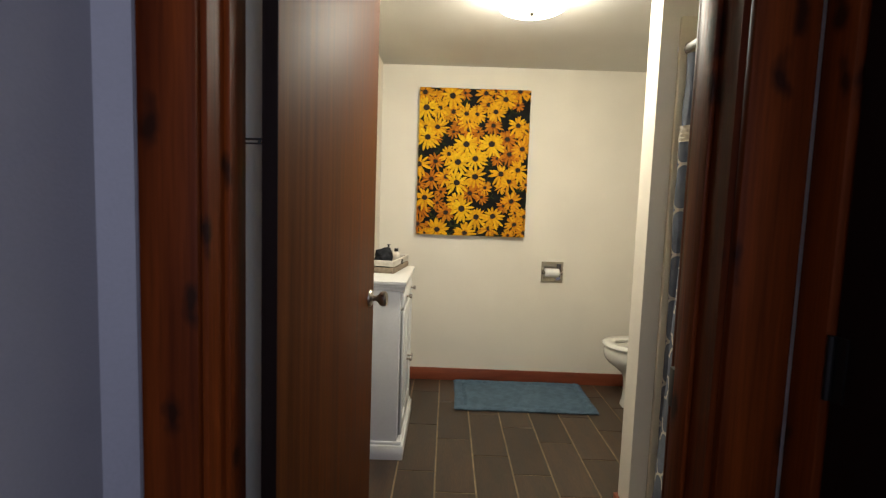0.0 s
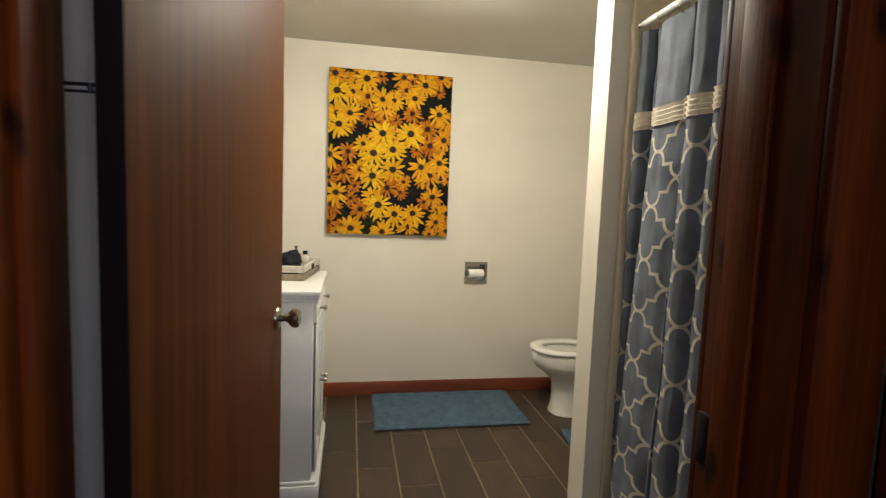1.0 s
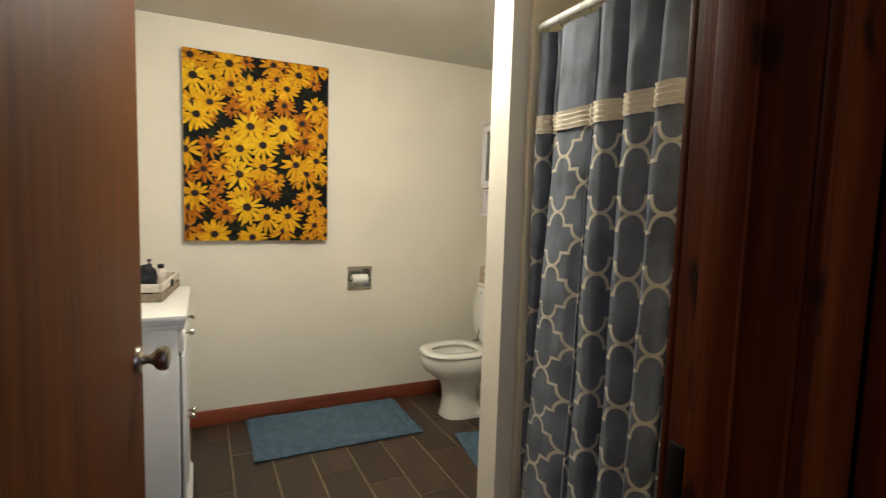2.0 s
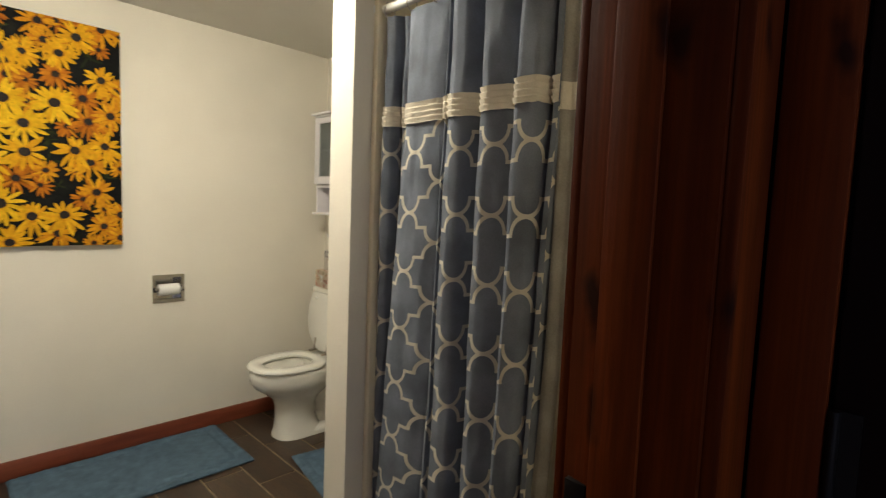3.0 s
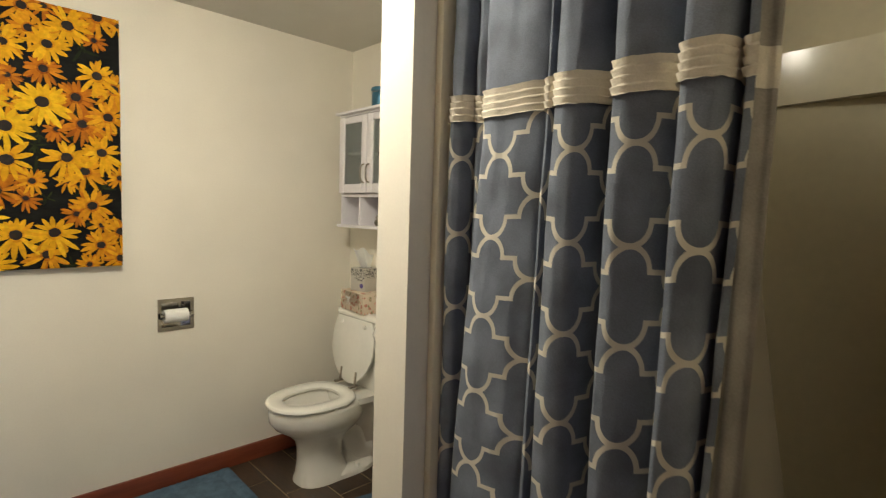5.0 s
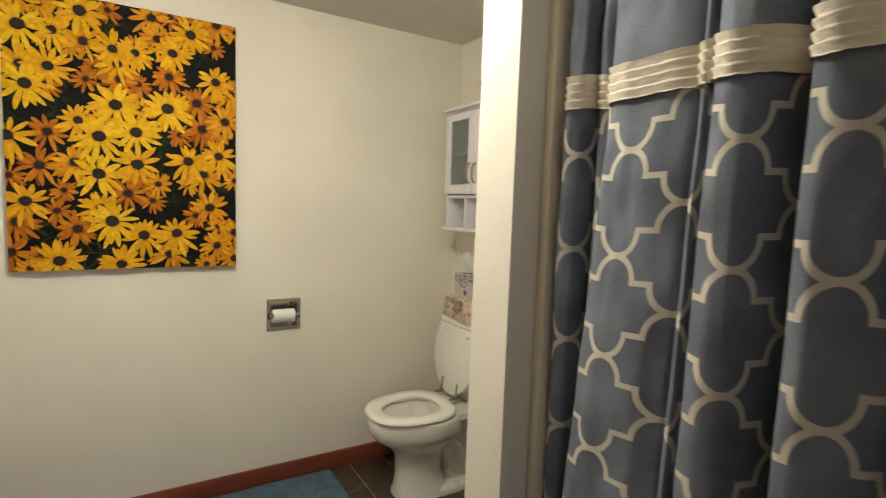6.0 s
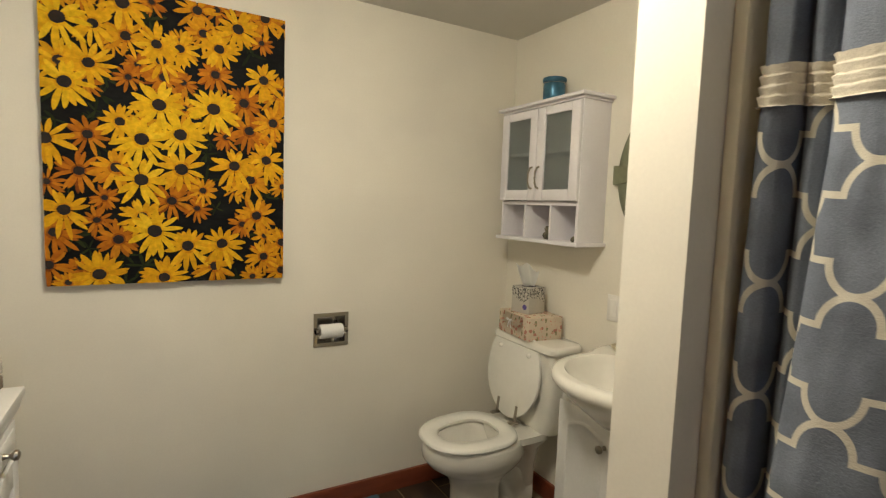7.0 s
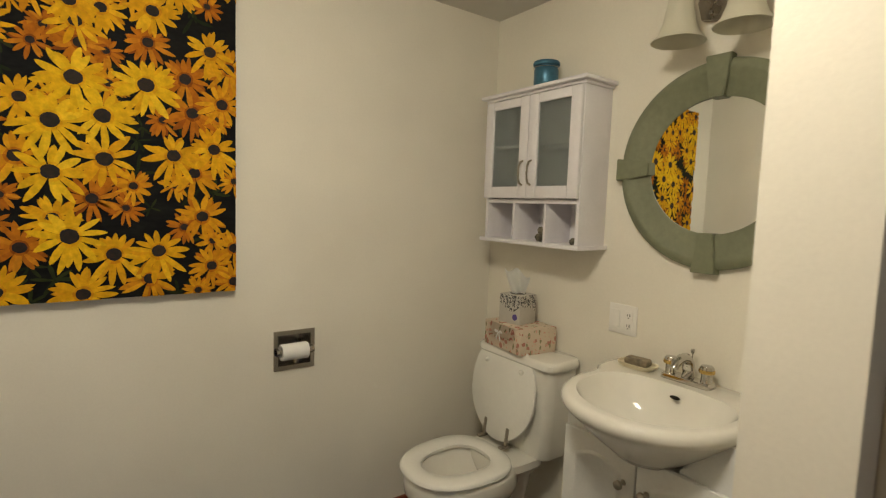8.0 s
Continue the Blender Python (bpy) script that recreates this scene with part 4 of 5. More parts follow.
def floral_material(name, base, spots, scale, cut):
    m = material(name, base, 0.7, vary=0.04, scale=12, grain=120, bump=0.08)
    nt = m.node_tree
    b = nt.nodes["Principled BSDF"]
    tc = nt.nodes.new("ShaderNodeTexCoord")
    src = b.inputs["Base Color"].links[0].from_socket
    for k, (col, sc, c, stretch) in enumerate(spots):
        mp = nt.nodes.new("ShaderNodeMapping")
        mp.inputs["Scale"].default_value, mp.inputs["Location"].default_value = stretch, (k * 3.1, k * 1.7, k * 0.9)
        nt.links.new(tc.outputs["Object"], mp.inputs[0])
        wn_ = nt.nodes.new("ShaderNodeTexNoise")
        wn_.inputs["Scale"].default_value = sc * 1.3
        nt.links.new(mp.outputs[0], wn_.inputs["Vector"])
        ad = nt.nodes.new("ShaderNodeMix")
        ad.data_type, ad.blend_type = "RGBA", "ADD"
        ad.inputs["Factor"].default_value = 0.02
        nt.links.new(mp.outputs[0], ad.inputs["A"])
        nt.links.new(wn_.outputs["Color"], ad.inputs["B"])
        vo = nt.nodes.new("ShaderNodeTexVoronoi")
        vo.inputs["Scale"].default_value = sc
        nt.links.new(ad.outputs["Result"], vo.inputs["Vector"])
        lt_ = nt.nodes.new("ShaderNodeMath")
        lt_.operation = "LESS_THAN"
        nt.links.new(vo.outputs["Distance"], lt_.inputs[0])
        lt_.inputs[1].default_value = c
        mx = nt.nodes.new("ShaderNodeMix")
        mx.data_type = "RGBA"
        nt.links.new(lt_.outputs[0], mx.inputs["Factor"])
        nt.links.new(src, mx.inputs["A"])
        mx.inputs["B"].default_value = (*col, 1)
        src = mx.outputs["Result"]
    nt.links.new(src, b.inputs["Base Color"])
    return m


FLORAL = floral_material("floral_paper", (0.66, 0.55, 0.42), (((0.46, 0.20, 0.15), 26, 0.30, (1, 1, 1)), ((0.25, 0.24, 0.13), 34, 0.26, (1.3, 1.3, 0.6)), ((0.62, 0.34, 0.26), 44, 0.22, (1, 1, 1))), 30, 0.3)
SPECK = floral_material("grey_speckled_card", (0.60, 0.57, 0.50), (((0.045, 0.042, 0.045), 120, 0.46, (1, 1, 0.8)),), 60, 0.3)
CARD = material("grey_card", (0.54, 0.51, 0.45), 0.65, vary=0.03, bump=0.05)
PURPLE = material("purple_print", (0.10, 0.07, 0.28), 0.5, vary=0.05, bump=0.0)
fb = thing("floral_box", "cream gift box printed with red flowers on the toilet tank", "box", (1.655, 3.305, TZ), -5)
part("box_body", box_bm(-0.094, 0.094, -0.122, 0.122, 0, 0.104, 0.002), FLORAL, fb)
flap = bmesh.new()
va, vb = [], []
for i in range(13):
    y = -0.085 + 0.17 * i / 12
    va.append(flap.verts.new((-0.0945, y, 0.1045)))
    vb.append(flap.verts.new((-0.110 - 0.006 * math.sin(i * 1.9), y, 0.062 - 0.010 * abs(math.sin(i * 1.1)))))
for i in range(12):
    flap.faces.new((va[i], va[i + 1], vb[i + 1], vb[i]))
bmesh.ops.solidify(flap, geom=flap.faces[:], thickness=0.0012)
part("flap", flap, FLORAL, fb, "curled printed paper flap")
part("bow", merge(*[tube([(-0.112, 0.004 * s, 0.075), (-0.118, 0.018 * s, 0.083), (-0.116, 0.026 * s, 0.076), (-0.113, 0.012 * s, 0.072)], 0.0022, 6) for s in (-1, 1)],
                  *[tube([(-0.112, 0.002 * s, 0.074), (-0.116, 0.010 * s, 0.055), (-0.114, 0.013 * s, 0.040)], 0.0020, 6) for s in (-1, 1)]), PAPER, fb, "thin white ribbon bow")
tb = thing("tissue_box", "grey speckled cube tissue box on the floral box", "tissue box", (1.655, 3.325, TZ + 0.1045), 8)
part("carton", box_bm(-0.055, 0.055, -0.055, 0.055, 0, 0.122, 0.002), CARD, tb)
tri = bmesh.new()
for sgn, pts in ((0, [(-0.0556, 0.054, 0.121), (-0.0556, -0.054, 0.121), (-0.0556, -0.054, 0.075), (-0.0556, -0.012, 0.045), (-0.0556, 0.054, 0.085)]),
                 (1, [(-0.054, -0.0556, 0.121), (0.054, -0.0556, 0.121), (0.054, -0.0556, 0.050), (0.0, -0.0556, 0.070), (-0.054, -0.0556, 0.075)])):
    tri.faces.new([tri.verts.new(p) for p in pts][::-1])
part("printed_panel", tri, SPECK, tb, "black speckled print", smooth=False)
part("badge", shift(lathe([(0, 0), (0.013, 0), (0.013, 0.0006), (0, 0.0006)], 20), pose(-0.0556, -0.030, 0.030, 0, -90, 0)), PURPLE, tb, "round purple badge")
part("opening", shift(lathe([(0, 0), (0.034, 0), (0.034, 0.0008), (0, 0.0008)], 24), pose(0, 0, 0.1221)), BLACK, tb)
TISSUE = bpy.data.materials.new("thin_tissue")
TISSUE.use_nodes = True
tn = TISSUE.node_tree
tn.nodes["Principled BSDF"].inputs["Base Color"].default_value = (0.95, 0.95, 0.93, 1)
tn.nodes["Principled BSDF"].inputs["Roughness"].default_value = 0.9
tt, tx = tn.nodes.new("ShaderNodeBsdfTranslucent"), tn.nodes.new("ShaderNodeMixShader")
tt.inputs[0].default_value = (0.95, 0.95, 0.93, 1)
tx.inputs[0].default_value = 0.15
tn.links.new(tn.nodes["Principled BSDF"].outputs[0], tx.inputs[1])
tn.links.new(tt.outputs[0], tx.inputs[2])
tn.links.new(tx.outputs[0], tn.nodes["Material Output"].inputs[0])
ts = bmesh.new()
rows = []
for j in range(14):
    f = j / 13
    row = []
    for i in range(17):
        g = i / 16 - 0.5
        w = 0.044 + 0.066 * f ** 0.8
        peak = 0.122 - 0.034 * (g + 0.5) + 0.012 * math.cos(g * 9)
        row.append(ts.verts.new((0.012 * math.sin(g * 8 + f * 1.2) * (1 - 0.3 * f) - 0.034 * f + 0.004 * noise.noise(Vector((g * 5, f * 4, 2))),
                                 -g * w + 0.010 * f, 0.116 + peak * f)))
    rows.append(row)
for j in range(13):
    for i in range(16):
        ts.faces.new((rows[j][i], rows[j][i + 1], rows[j + 1][i + 1], rows[j + 1][i]))
bmesh.ops.solidify(ts, geom=ts.faces[:], thickness=0.0006)
shift(ts, pose(0, 0, 0, 0, 0, 42))
part("tissue", ts, TISSUE, tb, "white tissue pulled up from the box", angle=30)

# ---- wall cabinet over the toilet ----
GLASS = bpy.data.materials.new("frosted_cabinet_glass")
GLASS.use_nodes = True
gl = GLASS.node_tree.nodes["Principled BSDF"]
gl.inputs["Base Color"].default_value = (0.70, 0.76, 0.74, 1)
gl.inputs["Roughness"].default_value = 0.25
gl.inputs["Transmission Weight"].default_value = 0.92
gl.inputs["IOR"].default_value = 1.3
CXF, CB0, CB1 = 1.614, 2.992, 3.512     # front of the carcass, its two sides
cab = thing("wall_cabinet", "white wall cabinet with frosted glass doors and three cubbies", "cabinet", (0, 0, 0))
part("side_panel", box_bm(CXF, RIGHT, CB0, CB0 + 0.015, 1.272, 1.855, 0.001), LILAC, cab)
part("side_panel", box_bm(CXF, RIGHT, CB1 - 0.015, CB1, 1.272, 1.855, 0.001), LILAC, cab)
part("back_panel", box_bm(RIGHT - 0.006, RIGHT, CB0 + 0.015, CB1 - 0.015, 1.272, 1.855), LILAC, cab)
part("bottom_shelf", box_bm(CXF - 0.018, RIGHT, CB0 - 0.016, CB1 + 0.016, 1.256, 1.272, 0.003), LILAC, cab)
part("middle_shelf", box_bm(CXF + 0.001, RIGHT - 0.006, CB0 + 0.015, CB1 - 0.015, 1.424, 1.440, 0.001), LILAC, cab)
part("inner_shelf", box_bm(CXF + 0.03, RIGHT - 0.006, CB0 + 0.015, CB1 - 0.015, 1.655, 1.669, 0.001), LILAC, cab)
part("cornice", merge(box_bm(CXF - 0.031, RIGHT, CB0 - 0.024, CB1 + 0.024, 1.866, 1.881, 0.004), box_bm(CXF - 0.010, RIGHT, CB0 - 0.010, CB1 + 0.010, 1.855, 1.866, 0.003)), LILAC, cab)
for y in (3.160, 3.335):
    part("divider", box_bm(CXF + 0.001, RIGHT - 0.006, y - 0.006, y + 0.006, 1.272, 1.424, 0.001), LILAC, cab)
cmid = (CB0 + CB1) / 2
for i, (y0, y1) in enumerate(((CB0 + 0.002, cmid - 0.0015), (cmid + 0.0015, CB1 - 0.002))):
    z0, z1, rail, x0, x1 = 1.444, 1.850, 0.048, CXF - 0.018, CXF - 0.001
    d = part("door", merge(box_bm(x0, x1, y0, y0 + rail, z0, z1, 0.003), box_bm(x0, x1, y1 - rail, y1, z0, z1, 0.003),
                           box_bm(x0 + 0.0005, x1, y0 + rail, y1 - rail, z0, z0 + rail, 0.003), box_bm(x0 + 0.0005, x1, y0 + rail, y1 - rail, z1 - rail * 0.75, z1, 0.003)), LILAC, cab)
    pane = part("pane", box_bm(x0 + 0.008, x0 + 0.012, y0 + rail - 0.004, y1 - rail + 0.004, z0 + rail - 0.004, z1 - rail * 0.75 + 0.004), GLASS, d, "frosted grey-green glass pane")
    hy = y1 - 0.022 if i == 0 else y0 + 0.022
    part("handle", tube([(x0, hy, 1.497), (x0 - 0.014, hy, 1.503), (x0 - 0.021, hy, 1.520), (x0 - 0.023, hy, 1.545), (x0 - 0.021, hy, 1.570), (x0 - 0.014, hy, 1.587), (x0, hy, 1.593)], 0.0045, 10), NICKEL, d, "curved brushed nickel handle")
JARB = material("blue_metallic_glaze", (0.07, 0.22, 0.34), 0.30, metal=0.5, vary=0.15, scale=10, grain=60, bump=0.05)
jar = thing("blue_jar", "metallic blue jar with wire clasp on the wall cabinet", "jar", (1.684, 3.255, 1.881))
jar.scale = (1.14, 1.14, 1.08)
part("body", lathe([(0, 0), (0.040, 0), (0.043, 0.004), (0.043, 0.072), (0.040, 0.080), (0.040, 0.086), (0, 0.086)], 30), JARB, jar)
part("lid", lathe([(0, 0.087), (0.045, 0.087), (0.047, 0.091), (0.047, 0.099), (0.044, 0.103), (0.020, 0.105), (0, 0.105)], 30), JARB, jar, "dark blue jar lid")
part("wire", tube([(0.0445 * math.cos(a), 0.0445 * math.sin(a), 0.080) for a in [2 * math.pi * i / 24 for i in range(25)]], 0.0012, 6), CHROME, jar)
STONE = material("mossy_pebble", (0.25, 0.22, 0.15), 0.8, vary=0.3, scale=30, grain=120, bump=0.4)
tagged(mesh_object("small_figurine", shift(merge(shift(crumpled(0.018, 0.018, 0.036, 1.0), pose(0, 0, 0)), shift(crumpled(0.013, 0.013, 0.03, 5.0), pose(0.002, 0, 0.03))), pose(1.645, 3.205, 1.272)), STONE),
       "small brown stone ornament in a cubby", "ornament")
tagged(mesh_object("pebble", shift(crumpled(0.016, 0.02, 0.026, 8.0), pose(1.642, 3.030, 1.272)), STONE), "small pebble in a cubby of the cabinet", "ornament")

# ---- round mirror ----
MY, MZ, MO, MI = 2.595, 1.553, 0.325, 0.213
SAGE = material("sage_green_frame_paint", (0.190, 0.200, 0.125), 0.5, vary=0.10, scale=6, grain=50, bump=0.1, second=(0.155, 0.165, 0.10))
mir = thing("round_mirror", "round mirror in a wide sage green frame with four keystones", "mirror", (RIGHT, MY, MZ))
part("frame", shift(lathe([(MI, 0.0), (MI, 0.016), (MI + 0.012, 0.020), (MI + 0.070, 0.024), (MI + 0.078, 0.029), (MI + 0.088, 0.030), (MO - 0.010, 0.027), (MO, 0.018), (MO, 0.0)], 72), pose(0, 0, 0, 0, -90, 0)), SAGE, mir)
SILVER = bpy.data.materials.new("mirror_silver")
SILVER.use_nodes = True
sb = SILVER.node_tree.nodes["Principled BSDF"]
sb.inputs["Base Color"].default_value, sb.inputs["Metallic"].default_value, sb.inputs["Roughness"].default_value = (0.86, 0.88, 0.86, 1), 1.0, 0.015
part("glass", shift(lathe([(0, 0.010), (MI + 0.004, 0.010), (MI + 0.004, 0.004), (0, 0.004)], 72), pose(0, 0, 0, 0, -90, 1.0)), SILVER, mir, "plain mirror glass")
for k in range(4):
    a = radians(90 * k)
    ks = bmesh.new()
    r0, r1 = MI - 0.004, MO + 0.012
    pts = [(r0, -0.022), (r0, 0.022), (r1, 0.040), (r1, -0.040)]
    ks = loft([[(-0.002, r * math.cos(a) - w * math.sin(a), r * math.sin(a) + w * math.cos(a)) for r, w in pts],
               [(-0.036, r * math.cos(a) - w * math.sin(a), r * math.sin(a) + w * math.cos(a)) for r, w in pts]])
    bmesh.ops.bevel(ks, geom=ks.edges[:], offset=0.003, segments=2, affect="EDGES")
    part("keystone", ks, SAGE, mir)

# ---- wall lamp over the mirror ----
SHADE = bpy.data.materials.new("etched_lamp_glass")
SHADE.use_nodes = True
sh = SHADE.node_tree.nodes["Principled BSDF"]
sh.inputs["Base Color"].default_value, sh.inputs["Roughness"].default_value = (0.70, 0.67, 0.54, 1), 0.45
sh.inputs["Transmission Weight"].default_value = 0.2
sc = thing("wall_lamp", "nickel wall lamp with two frosted bell shades, unlit", "wall lamp", (RIGHT, 2.579, 0.024))
plate = loft([[(x, s * y, z) for y, z in ((0.0, 1.968), (0.085, 1.985), (0.100, 2.04), (0.085, 2.095), (0.0, 2.112))for s in (1,)] +
              [(x, -y, z) for y, z in ((0.085, 2.095), (0.100, 2.04), (0.085, 1.985))] for x in (0.0, -0.016, -0.022)])
part("back_plate", plate, NICKEL, sc, angle=20)
for sy in (-1, 1):
    y = sy * 0.094
    part("arm", tube([(-0.02, sy * 0.05, 2.03), (-0.06, sy * 0.065, 2.05), (-0.10, sy * 0.085, 2.085), (-0.128, y, 2.085), (-0.130, y, 2.06)], 0.007, 12), NICKEL, sc)
    part("socket", shift(lathe([(0, 0), (0.022, 0.0), (0.026, -0.012), (0.024, -0.030), (0, -0.030)], 20), pose(-0.130, y, 2.068)), NICKEL, sc)
    bell = lathe([(0.026, 2.046), (0.034, 2.030), (0.040, 1.995), (0.047, 1.955), (0.060, 1.920), (0.079, 1.898), (0.076, 1.897), (0.057, 1.919), (0.044, 1.955), (0.037, 1.995), (0.031, 2.028), (0.023, 2.044)], 36)
    part("shade", shift(bell, pose(-0.130, y, 0)), SHADE, sc, "frosted bell-shaped glass shade")
    part("bulb", shift(lathe([(0, 1.935), (0.018, 1.945), (0.024, 1.965), (0.018, 1.99), (0.012, 2.02), (0.012, 2.04), (0, 2.04)], 18), pose(-0.130, y, 0)), PAPER, sc)
    part("screw_cap", shift(lathe([(0, 0), (0.007, 0), (0.006, 0.006), (0, 0.008)], 12), pose(-0.022, sy * 0.055, 2.00, 0, -90, 0)), CHROME, sc)

# ---- socket plate ----
so = thing("wall_socket", "white double plate with switch and socket on the wall", "socket", (RIGHT, 2.886, 1.008))
part("plate", box_bm(-0.006, 0, -0.058, 0.058, -0.055, 0.055, 0.003), PLATE, so)
part("socket_insert", box_bm(-0.0085, -0.004, -0.042, -0.010, -0.034, 0.034, 0.002), PLATE, so)
part("switch_insert", box_bm(-0.0085, -0.004, 0.012, 0.044, -0.034, 0.034, 0.002), PLATE, so)
for zz in (-0.019, 0.019):
    for yy, hgt in ((-0.031, 0.005), (-0.021, 0.004)):
        part("slot", box_bm(-0.0092, -0.008, yy - 0.0012, yy + 0.0012, zz - hgt, zz + hgt), BLACK, so)
    part("slot", box_bm(-0.0092, -0.008, -0.0285, -0.0235, zz - 0.012, zz - 0.009), BLACK, so)

# ---- sink and vanity ----
SY, SZ = 2.590, 0.868
vs_ = thing("sink_vanity", "white vanity cabinet with two panelled doors under the sink", "vanity", (0, SY, 0))
VF = 1.455
cheek = [(0.118, 0.688), (0.268, 0.688), (0.268, 0.825), (0.210, 0.825), (0.136, 0.722), (0.118, 0.710)]
part("body", merge(box_bm(VF, RIGHT - 0.018, -0.268, 0.268, 0.06, 0.690, 0.002), box_bm(VF + 0.012, RIGHT - 0.018, -0.268, -0.251, 0.688, 0.825), box_bm(VF + 0.012, RIGHT - 0.018, 0.251, 0.268, 0.688, 0.825), box_bm(VF + 0.014, VF + 0.026, -0.252, -0.120, 0.688, 0.745), box_bm(VF + 0.014, VF + 0.026, 0.120, 0.252, 0.688, 0.745),
                   *[loft([[(x, s * y, z) for y, z in cheek[::s]] for x in (VF, VF + 0.014)]) for s in (-1, 1)]), WHITE, vs_)
part("plinth", box_bm(VF + 0.05, RIGHT - 0.018, -0.258, 0.258, 0, 0.06), WHITE, vs_)
for i, (y0, y1) in enumerate(((-0.264, -0.002), (0.002, 0.264))):
    z0, z1 = 0.075, 0.700
    arch = []
    for q in range(9):
        f = q / 8
        arch.append((y0 + 0.045 + (y1 - y0 - 0.09) * f, z1 - 0.075 + 0.030 * math.sin(math.pi * f)))
    outline = [(y0 + 0.045, z0 + 0.05)] + arch + [(y1 - 0.045, z0 + 0.05)]
    def inset(k):
        cy, cz = (y0 + y1) / 2, (z0 + z1) / 2
        return [(cy + (y - cy) * (1 - 2 * k / (y1 - y0)), cz + (z - cz) * (1 - 2 * k / (z1 - z0))) for y, z in outline]
    panel = loft([[(VF - 0.0175, y, z) for y, z in inset(0.0)], [(VF - 0.023, y, z) for y, z in inset(0.008)], [(VF - 0.0235, y, z) for y, z in inset(0.014)], [(VF - 0.019, y, z) for y, z in inset(0.024)]])
    d = part("door", merge(box_bm(VF - 0.018, VF, y0, y1, z0, z1, 0.004), panel), WHITE, vs_, "white door with arched raised panel")
    round_knob(d, pose(VF - 0.018, (y1 - 0.036 if i == 0 else y0 + 0.036), 0.604, 0, -90, 0), NICKEL, 1.15)


def sink_outline(k, z, n=20):
    """Bowed front that widens into a straight back; k draws the outline in."""
    hw = 0.258 - k
    pts = []
    for i in range(2 * n + 1):
        a = math.pi * i / (2 * n)
        pts.append((1.530 - (0.295 - k) * math.sin(a) ** 0.85, hw * math.cos(a), z))
    xb, wb = RIGHT - 0.003 - k * 0.2, 0.300 - k
    half = [(1.575, 0.262 - k), (1.615, 0.287 - k), (1.665, wb), (xb, wb)]
    return pts + [(x, -y, z) for x, y in half] + [(x, y, z) for x, y in half[::-1]]


def basin_ring(k, z, n=20):
    hw = 0.218 - k
    pts = []
    for i in range(2 * n + 1):
        a = math.pi * i / (2 * n)
        pts.append((1.530 - (0.250 - k) * math.sin(a) ** 0.85, hw * math.cos(a), z))
    half = [(1.562 - k * 0.1, hw * 0.97), (1.600 - k * 0.3, hw * 0.86), (1.632 - k * 0.45, hw * 0.62), (1.646 - k * 0.5, hw * 0.25)]
    return pts + [(x, -y, z) for x, y in half] + [(x, y, z) for x, y in half[::-1]]


sink = thing("sink", "white ceramic bow-front basin with a wide rolled rim", "sink", (0, SY, 0))
deck = SZ
rings = [sink_outline(0.16, deck - 0.175), sink_outline(0.13, deck - 0.150), sink_outline(0.075, deck - 0.105), sink_outline(0.030, deck - 0.062), sink_outline(0.010, deck - 0.042), sink_outline(0.002, deck - 0.032), sink_outline(0.0, deck - 0.018), sink_outline(0.004, deck - 0.006),
         sink_outline(0.014, deck), sink_outline(0.024, deck + 0.001)]
inner = [basin_ring(k, deck + z) for k, z in ((0.0, 0.0005), (0.005, -0.006), (0.014, -0.026), (0.030, -0.058), (0.055, -0.090), (0.090, -0.118), (0.130, -0.137), (0.165, -0.148), (0.195, -0.152), (0.212, -0.153))]
part("basin", loft(rings + inner), CERAMIC, sink, angle=50)
part("overflow_slot", shift(lathe([(0, 0), (0.006, 0), (0.006, 0.002), (0, 0.002)], 14), pose(1.621, 0.0, deck - 0.030, 0, -78, 0) @ Matrix.Diagonal((1, 2.8, 1, 1))), BLACK, sink, "dark overflow slot")
part("drain", shift(lathe([(0, 0), (0.024, 0), (0.024, 0.003), (0.015, 0.004), (0, 0.003)], 20), pose(1.49, 0, deck - 0.152)), CHROME, sink)

fau = thing("faucet", "chrome and brass two-handle faucet on the sink", "faucet", (1.706, SY + 0.010, deck))
part("base", loft([rrect(-0.027, 0.027, -0.080, 0.080, 0.0, 0.012), rrect(-0.027, 0.027, -0.080, 0.080, 0.012, 0.012), rrect(-0.022, 0.022, -0.075, 0.075, 0.018, 0.012)]), CHROME, fau)
part("spout", tube([(0, 0, 0.015), (0, 0, 0.045), (-0.004, 0, 0.066), (-0.020, 0, 0.082), (-0.048, 0, 0.084), (-0.078, 0, 0.072), (-0.086, 0, 0.060)], [0.021, 0.019, 0.018, 0.017, 0.015, 0.013, 0.012], 16), CHROME, fau)
part("lift_rod", merge(tube([(0.020, 0, 0.015), (0.020, 0, 0.096)], 0.0025, 8), shift(lathe([(0, 0), (0.004, 0), (0.007, 0.008), (0.005, 0.014), (0, 0.015)], 14), pose(0.020, 0, 0.092))), CHROME, fau)
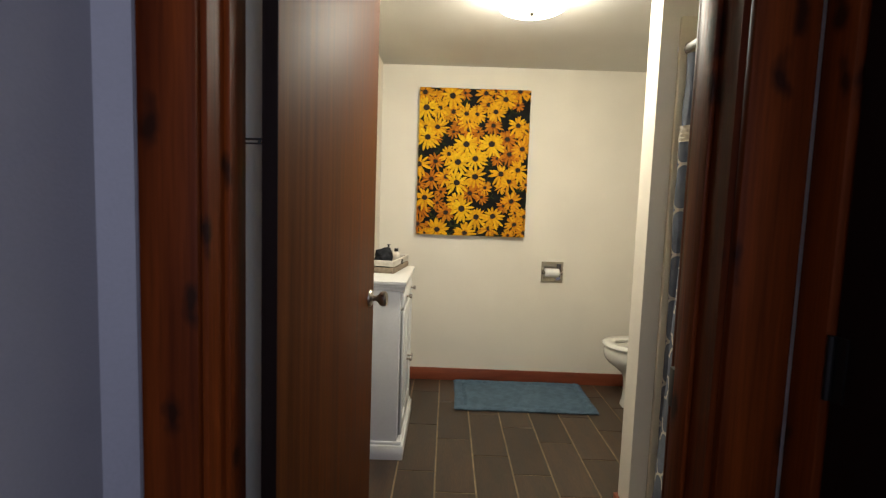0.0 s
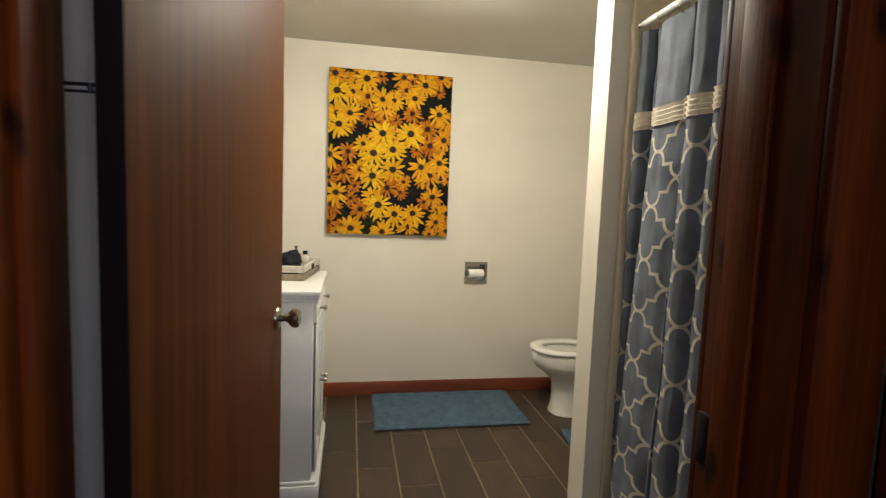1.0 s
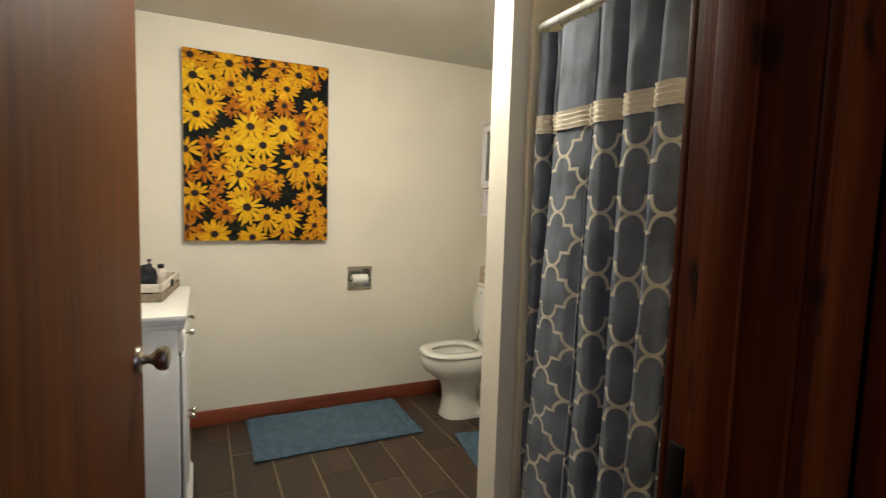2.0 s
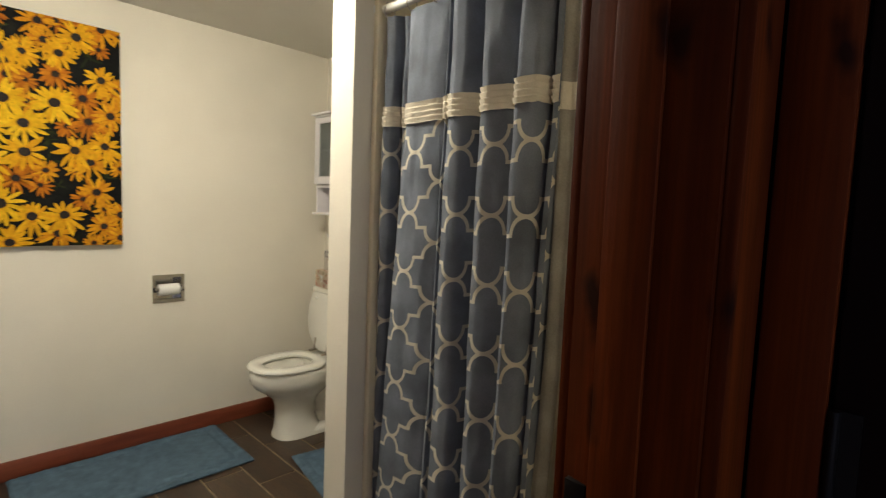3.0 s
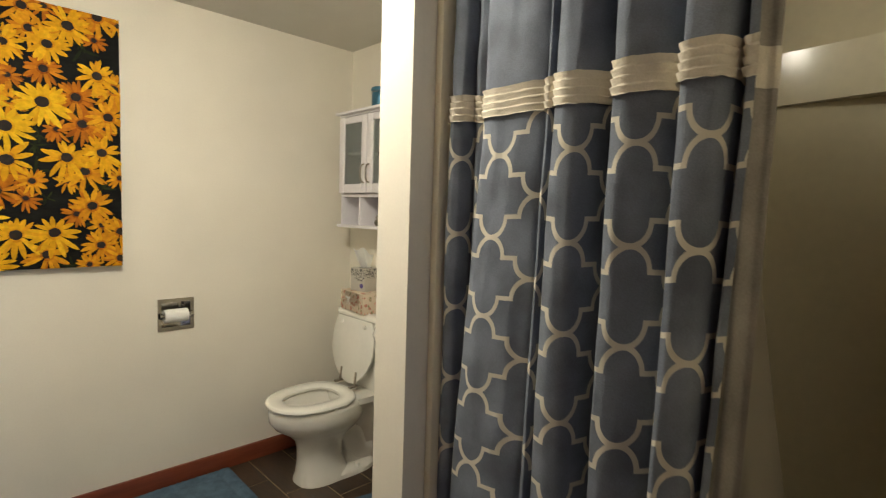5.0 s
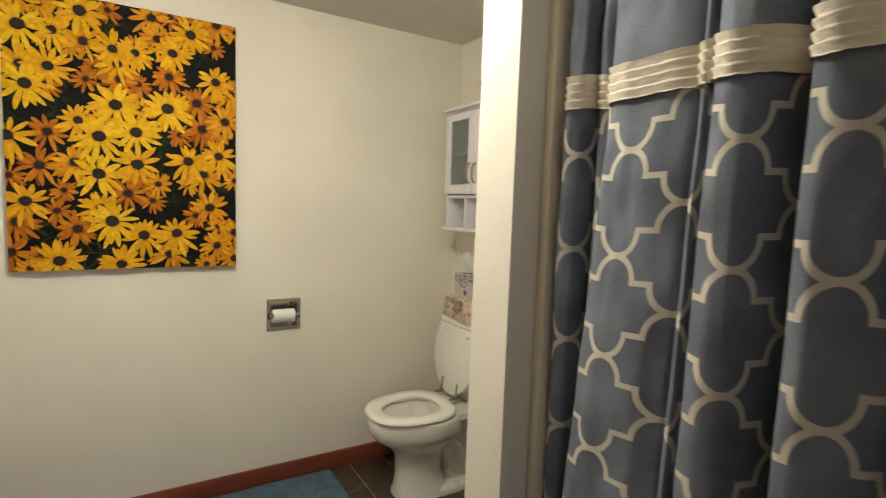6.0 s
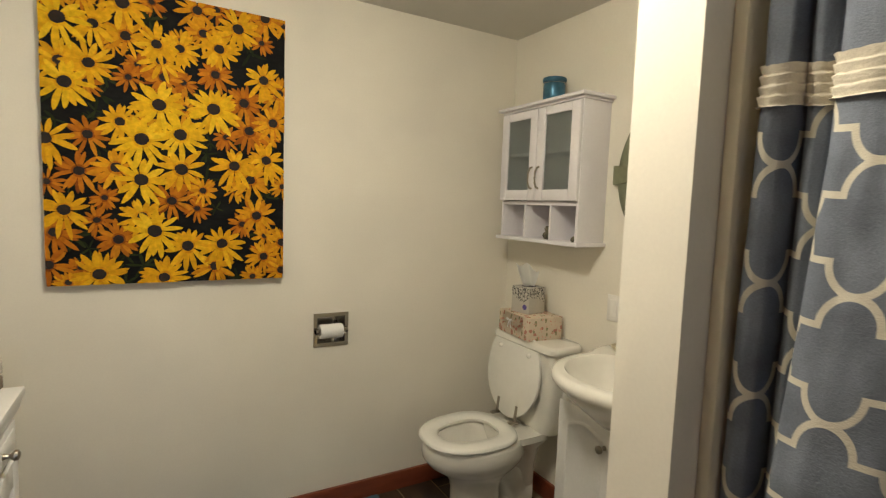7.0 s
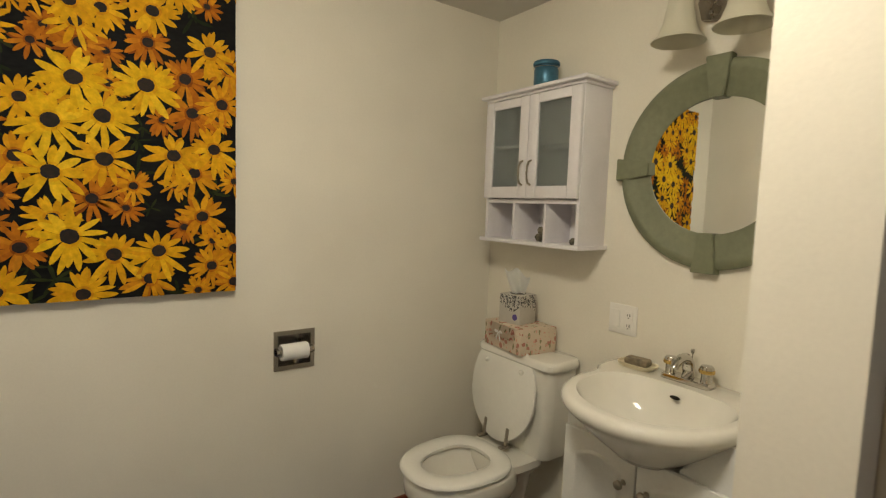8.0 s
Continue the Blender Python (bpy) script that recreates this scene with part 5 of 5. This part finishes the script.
for sy in (-1, 1):
    h = part("handle", shift(lathe([(0, 0.016), (0.018, 0.016), (0.0155, 0.022), (0.0155, 0.046), (0.020, 0.050), (0.021, 0.063), (0.017, 0.070), (0, 0.072)], 20), pose(0, sy * 0.058, 0)), CHROME, fau)
    part("ring", shift(lathe([(0.0155, 0.047), (0.0225, 0.048), (0.0240, 0.0535), (0.0225, 0.059), (0.0155, 0.060)], 20), pose(0, sy * 0.058, 0)), BRASS, h, "polished brass ring")
SOAPM = material("brown_soap", (0.36, 0.29, 0.19), 0.6, vary=0.2, scale=30, grain=90, bump=0.3)
DISH = material("cream_ceramic_dish", (0.70, 0.62, 0.43), 0.3, vary=0.05, bump=0.02)
dish = tagged(mesh_object("soap_dish", loft([[(1.703 + k * 0.045 * c, 2.775 + k * 0.066 * s, deck + z) for c, s in [(math.copysign(abs(math.cos(a)) ** 0.6, math.cos(a)), math.copysign(abs(math.sin(a)) ** 0.6, math.sin(a))) for a in [2 * math.pi * i / 32 for i in range(32)]]]
                       for k, z in ((0.82, 0.001), (0.95, 0.008), (1.0, 0.017), (0.95, 0.0175), (0.88, 0.010), (0.5, 0.009))]), DISH), "shallow cream soap dish on the sink", "soap dish")
tagged(mesh_object("soap_bar", shift(box_bm(-0.024, 0.024, -0.040, 0.040, 0, 0.024, 0.007, 3), pose(1.703, 2.775, deck + 0.0095, 0, 0, 8)), SOAPM), "worn brown bar of soap in the dish", "soap")

# ---- floor tiles, laid in a third-offset bond ----
TW, TL, GAP = 0.190, 0.522, 0.0078


def tile_mesh():
    bm = box_bm(-TW / 2 + GAP / 2, TW / 2 - GAP / 2, -TL / 2 + GAP / 2, TL / 2 - GAP / 2, -0.008, 0.0)
    top = [e for e in bm.edges if all(v.co.z > -0.001 for v in e.verts)]
    bmesh.ops.bevel(bm, geom=top, offset=0.0015, segments=1, affect="EDGES")
    me = bpy.data.meshes.new("tile")
    bm.to_mesh(me)
    bm.free()
    me.materials.append(TILE)
    return me


TILE_ME = tile_mesh()
for col in range(-3, 9):
    cx = 0.007 + TW * (col + 0.5)
    for row in range(-5, 3):
        cy = 2.700 - 0.174 * (col % 3 if col >= 0 else col % 3) + TL * (row + 0.5)
        if cx - TW / 2 > RIGHT or cx + TW / 2 < LEFT or cy + TL / 2 < 0.75 or cy - TL / 2 > FAR:
            continue
        ob = new("tile", TILE_ME)
        ob.location = (cx, cy, random.uniform(-0.0006, 0.0))
        ob.parent = floor
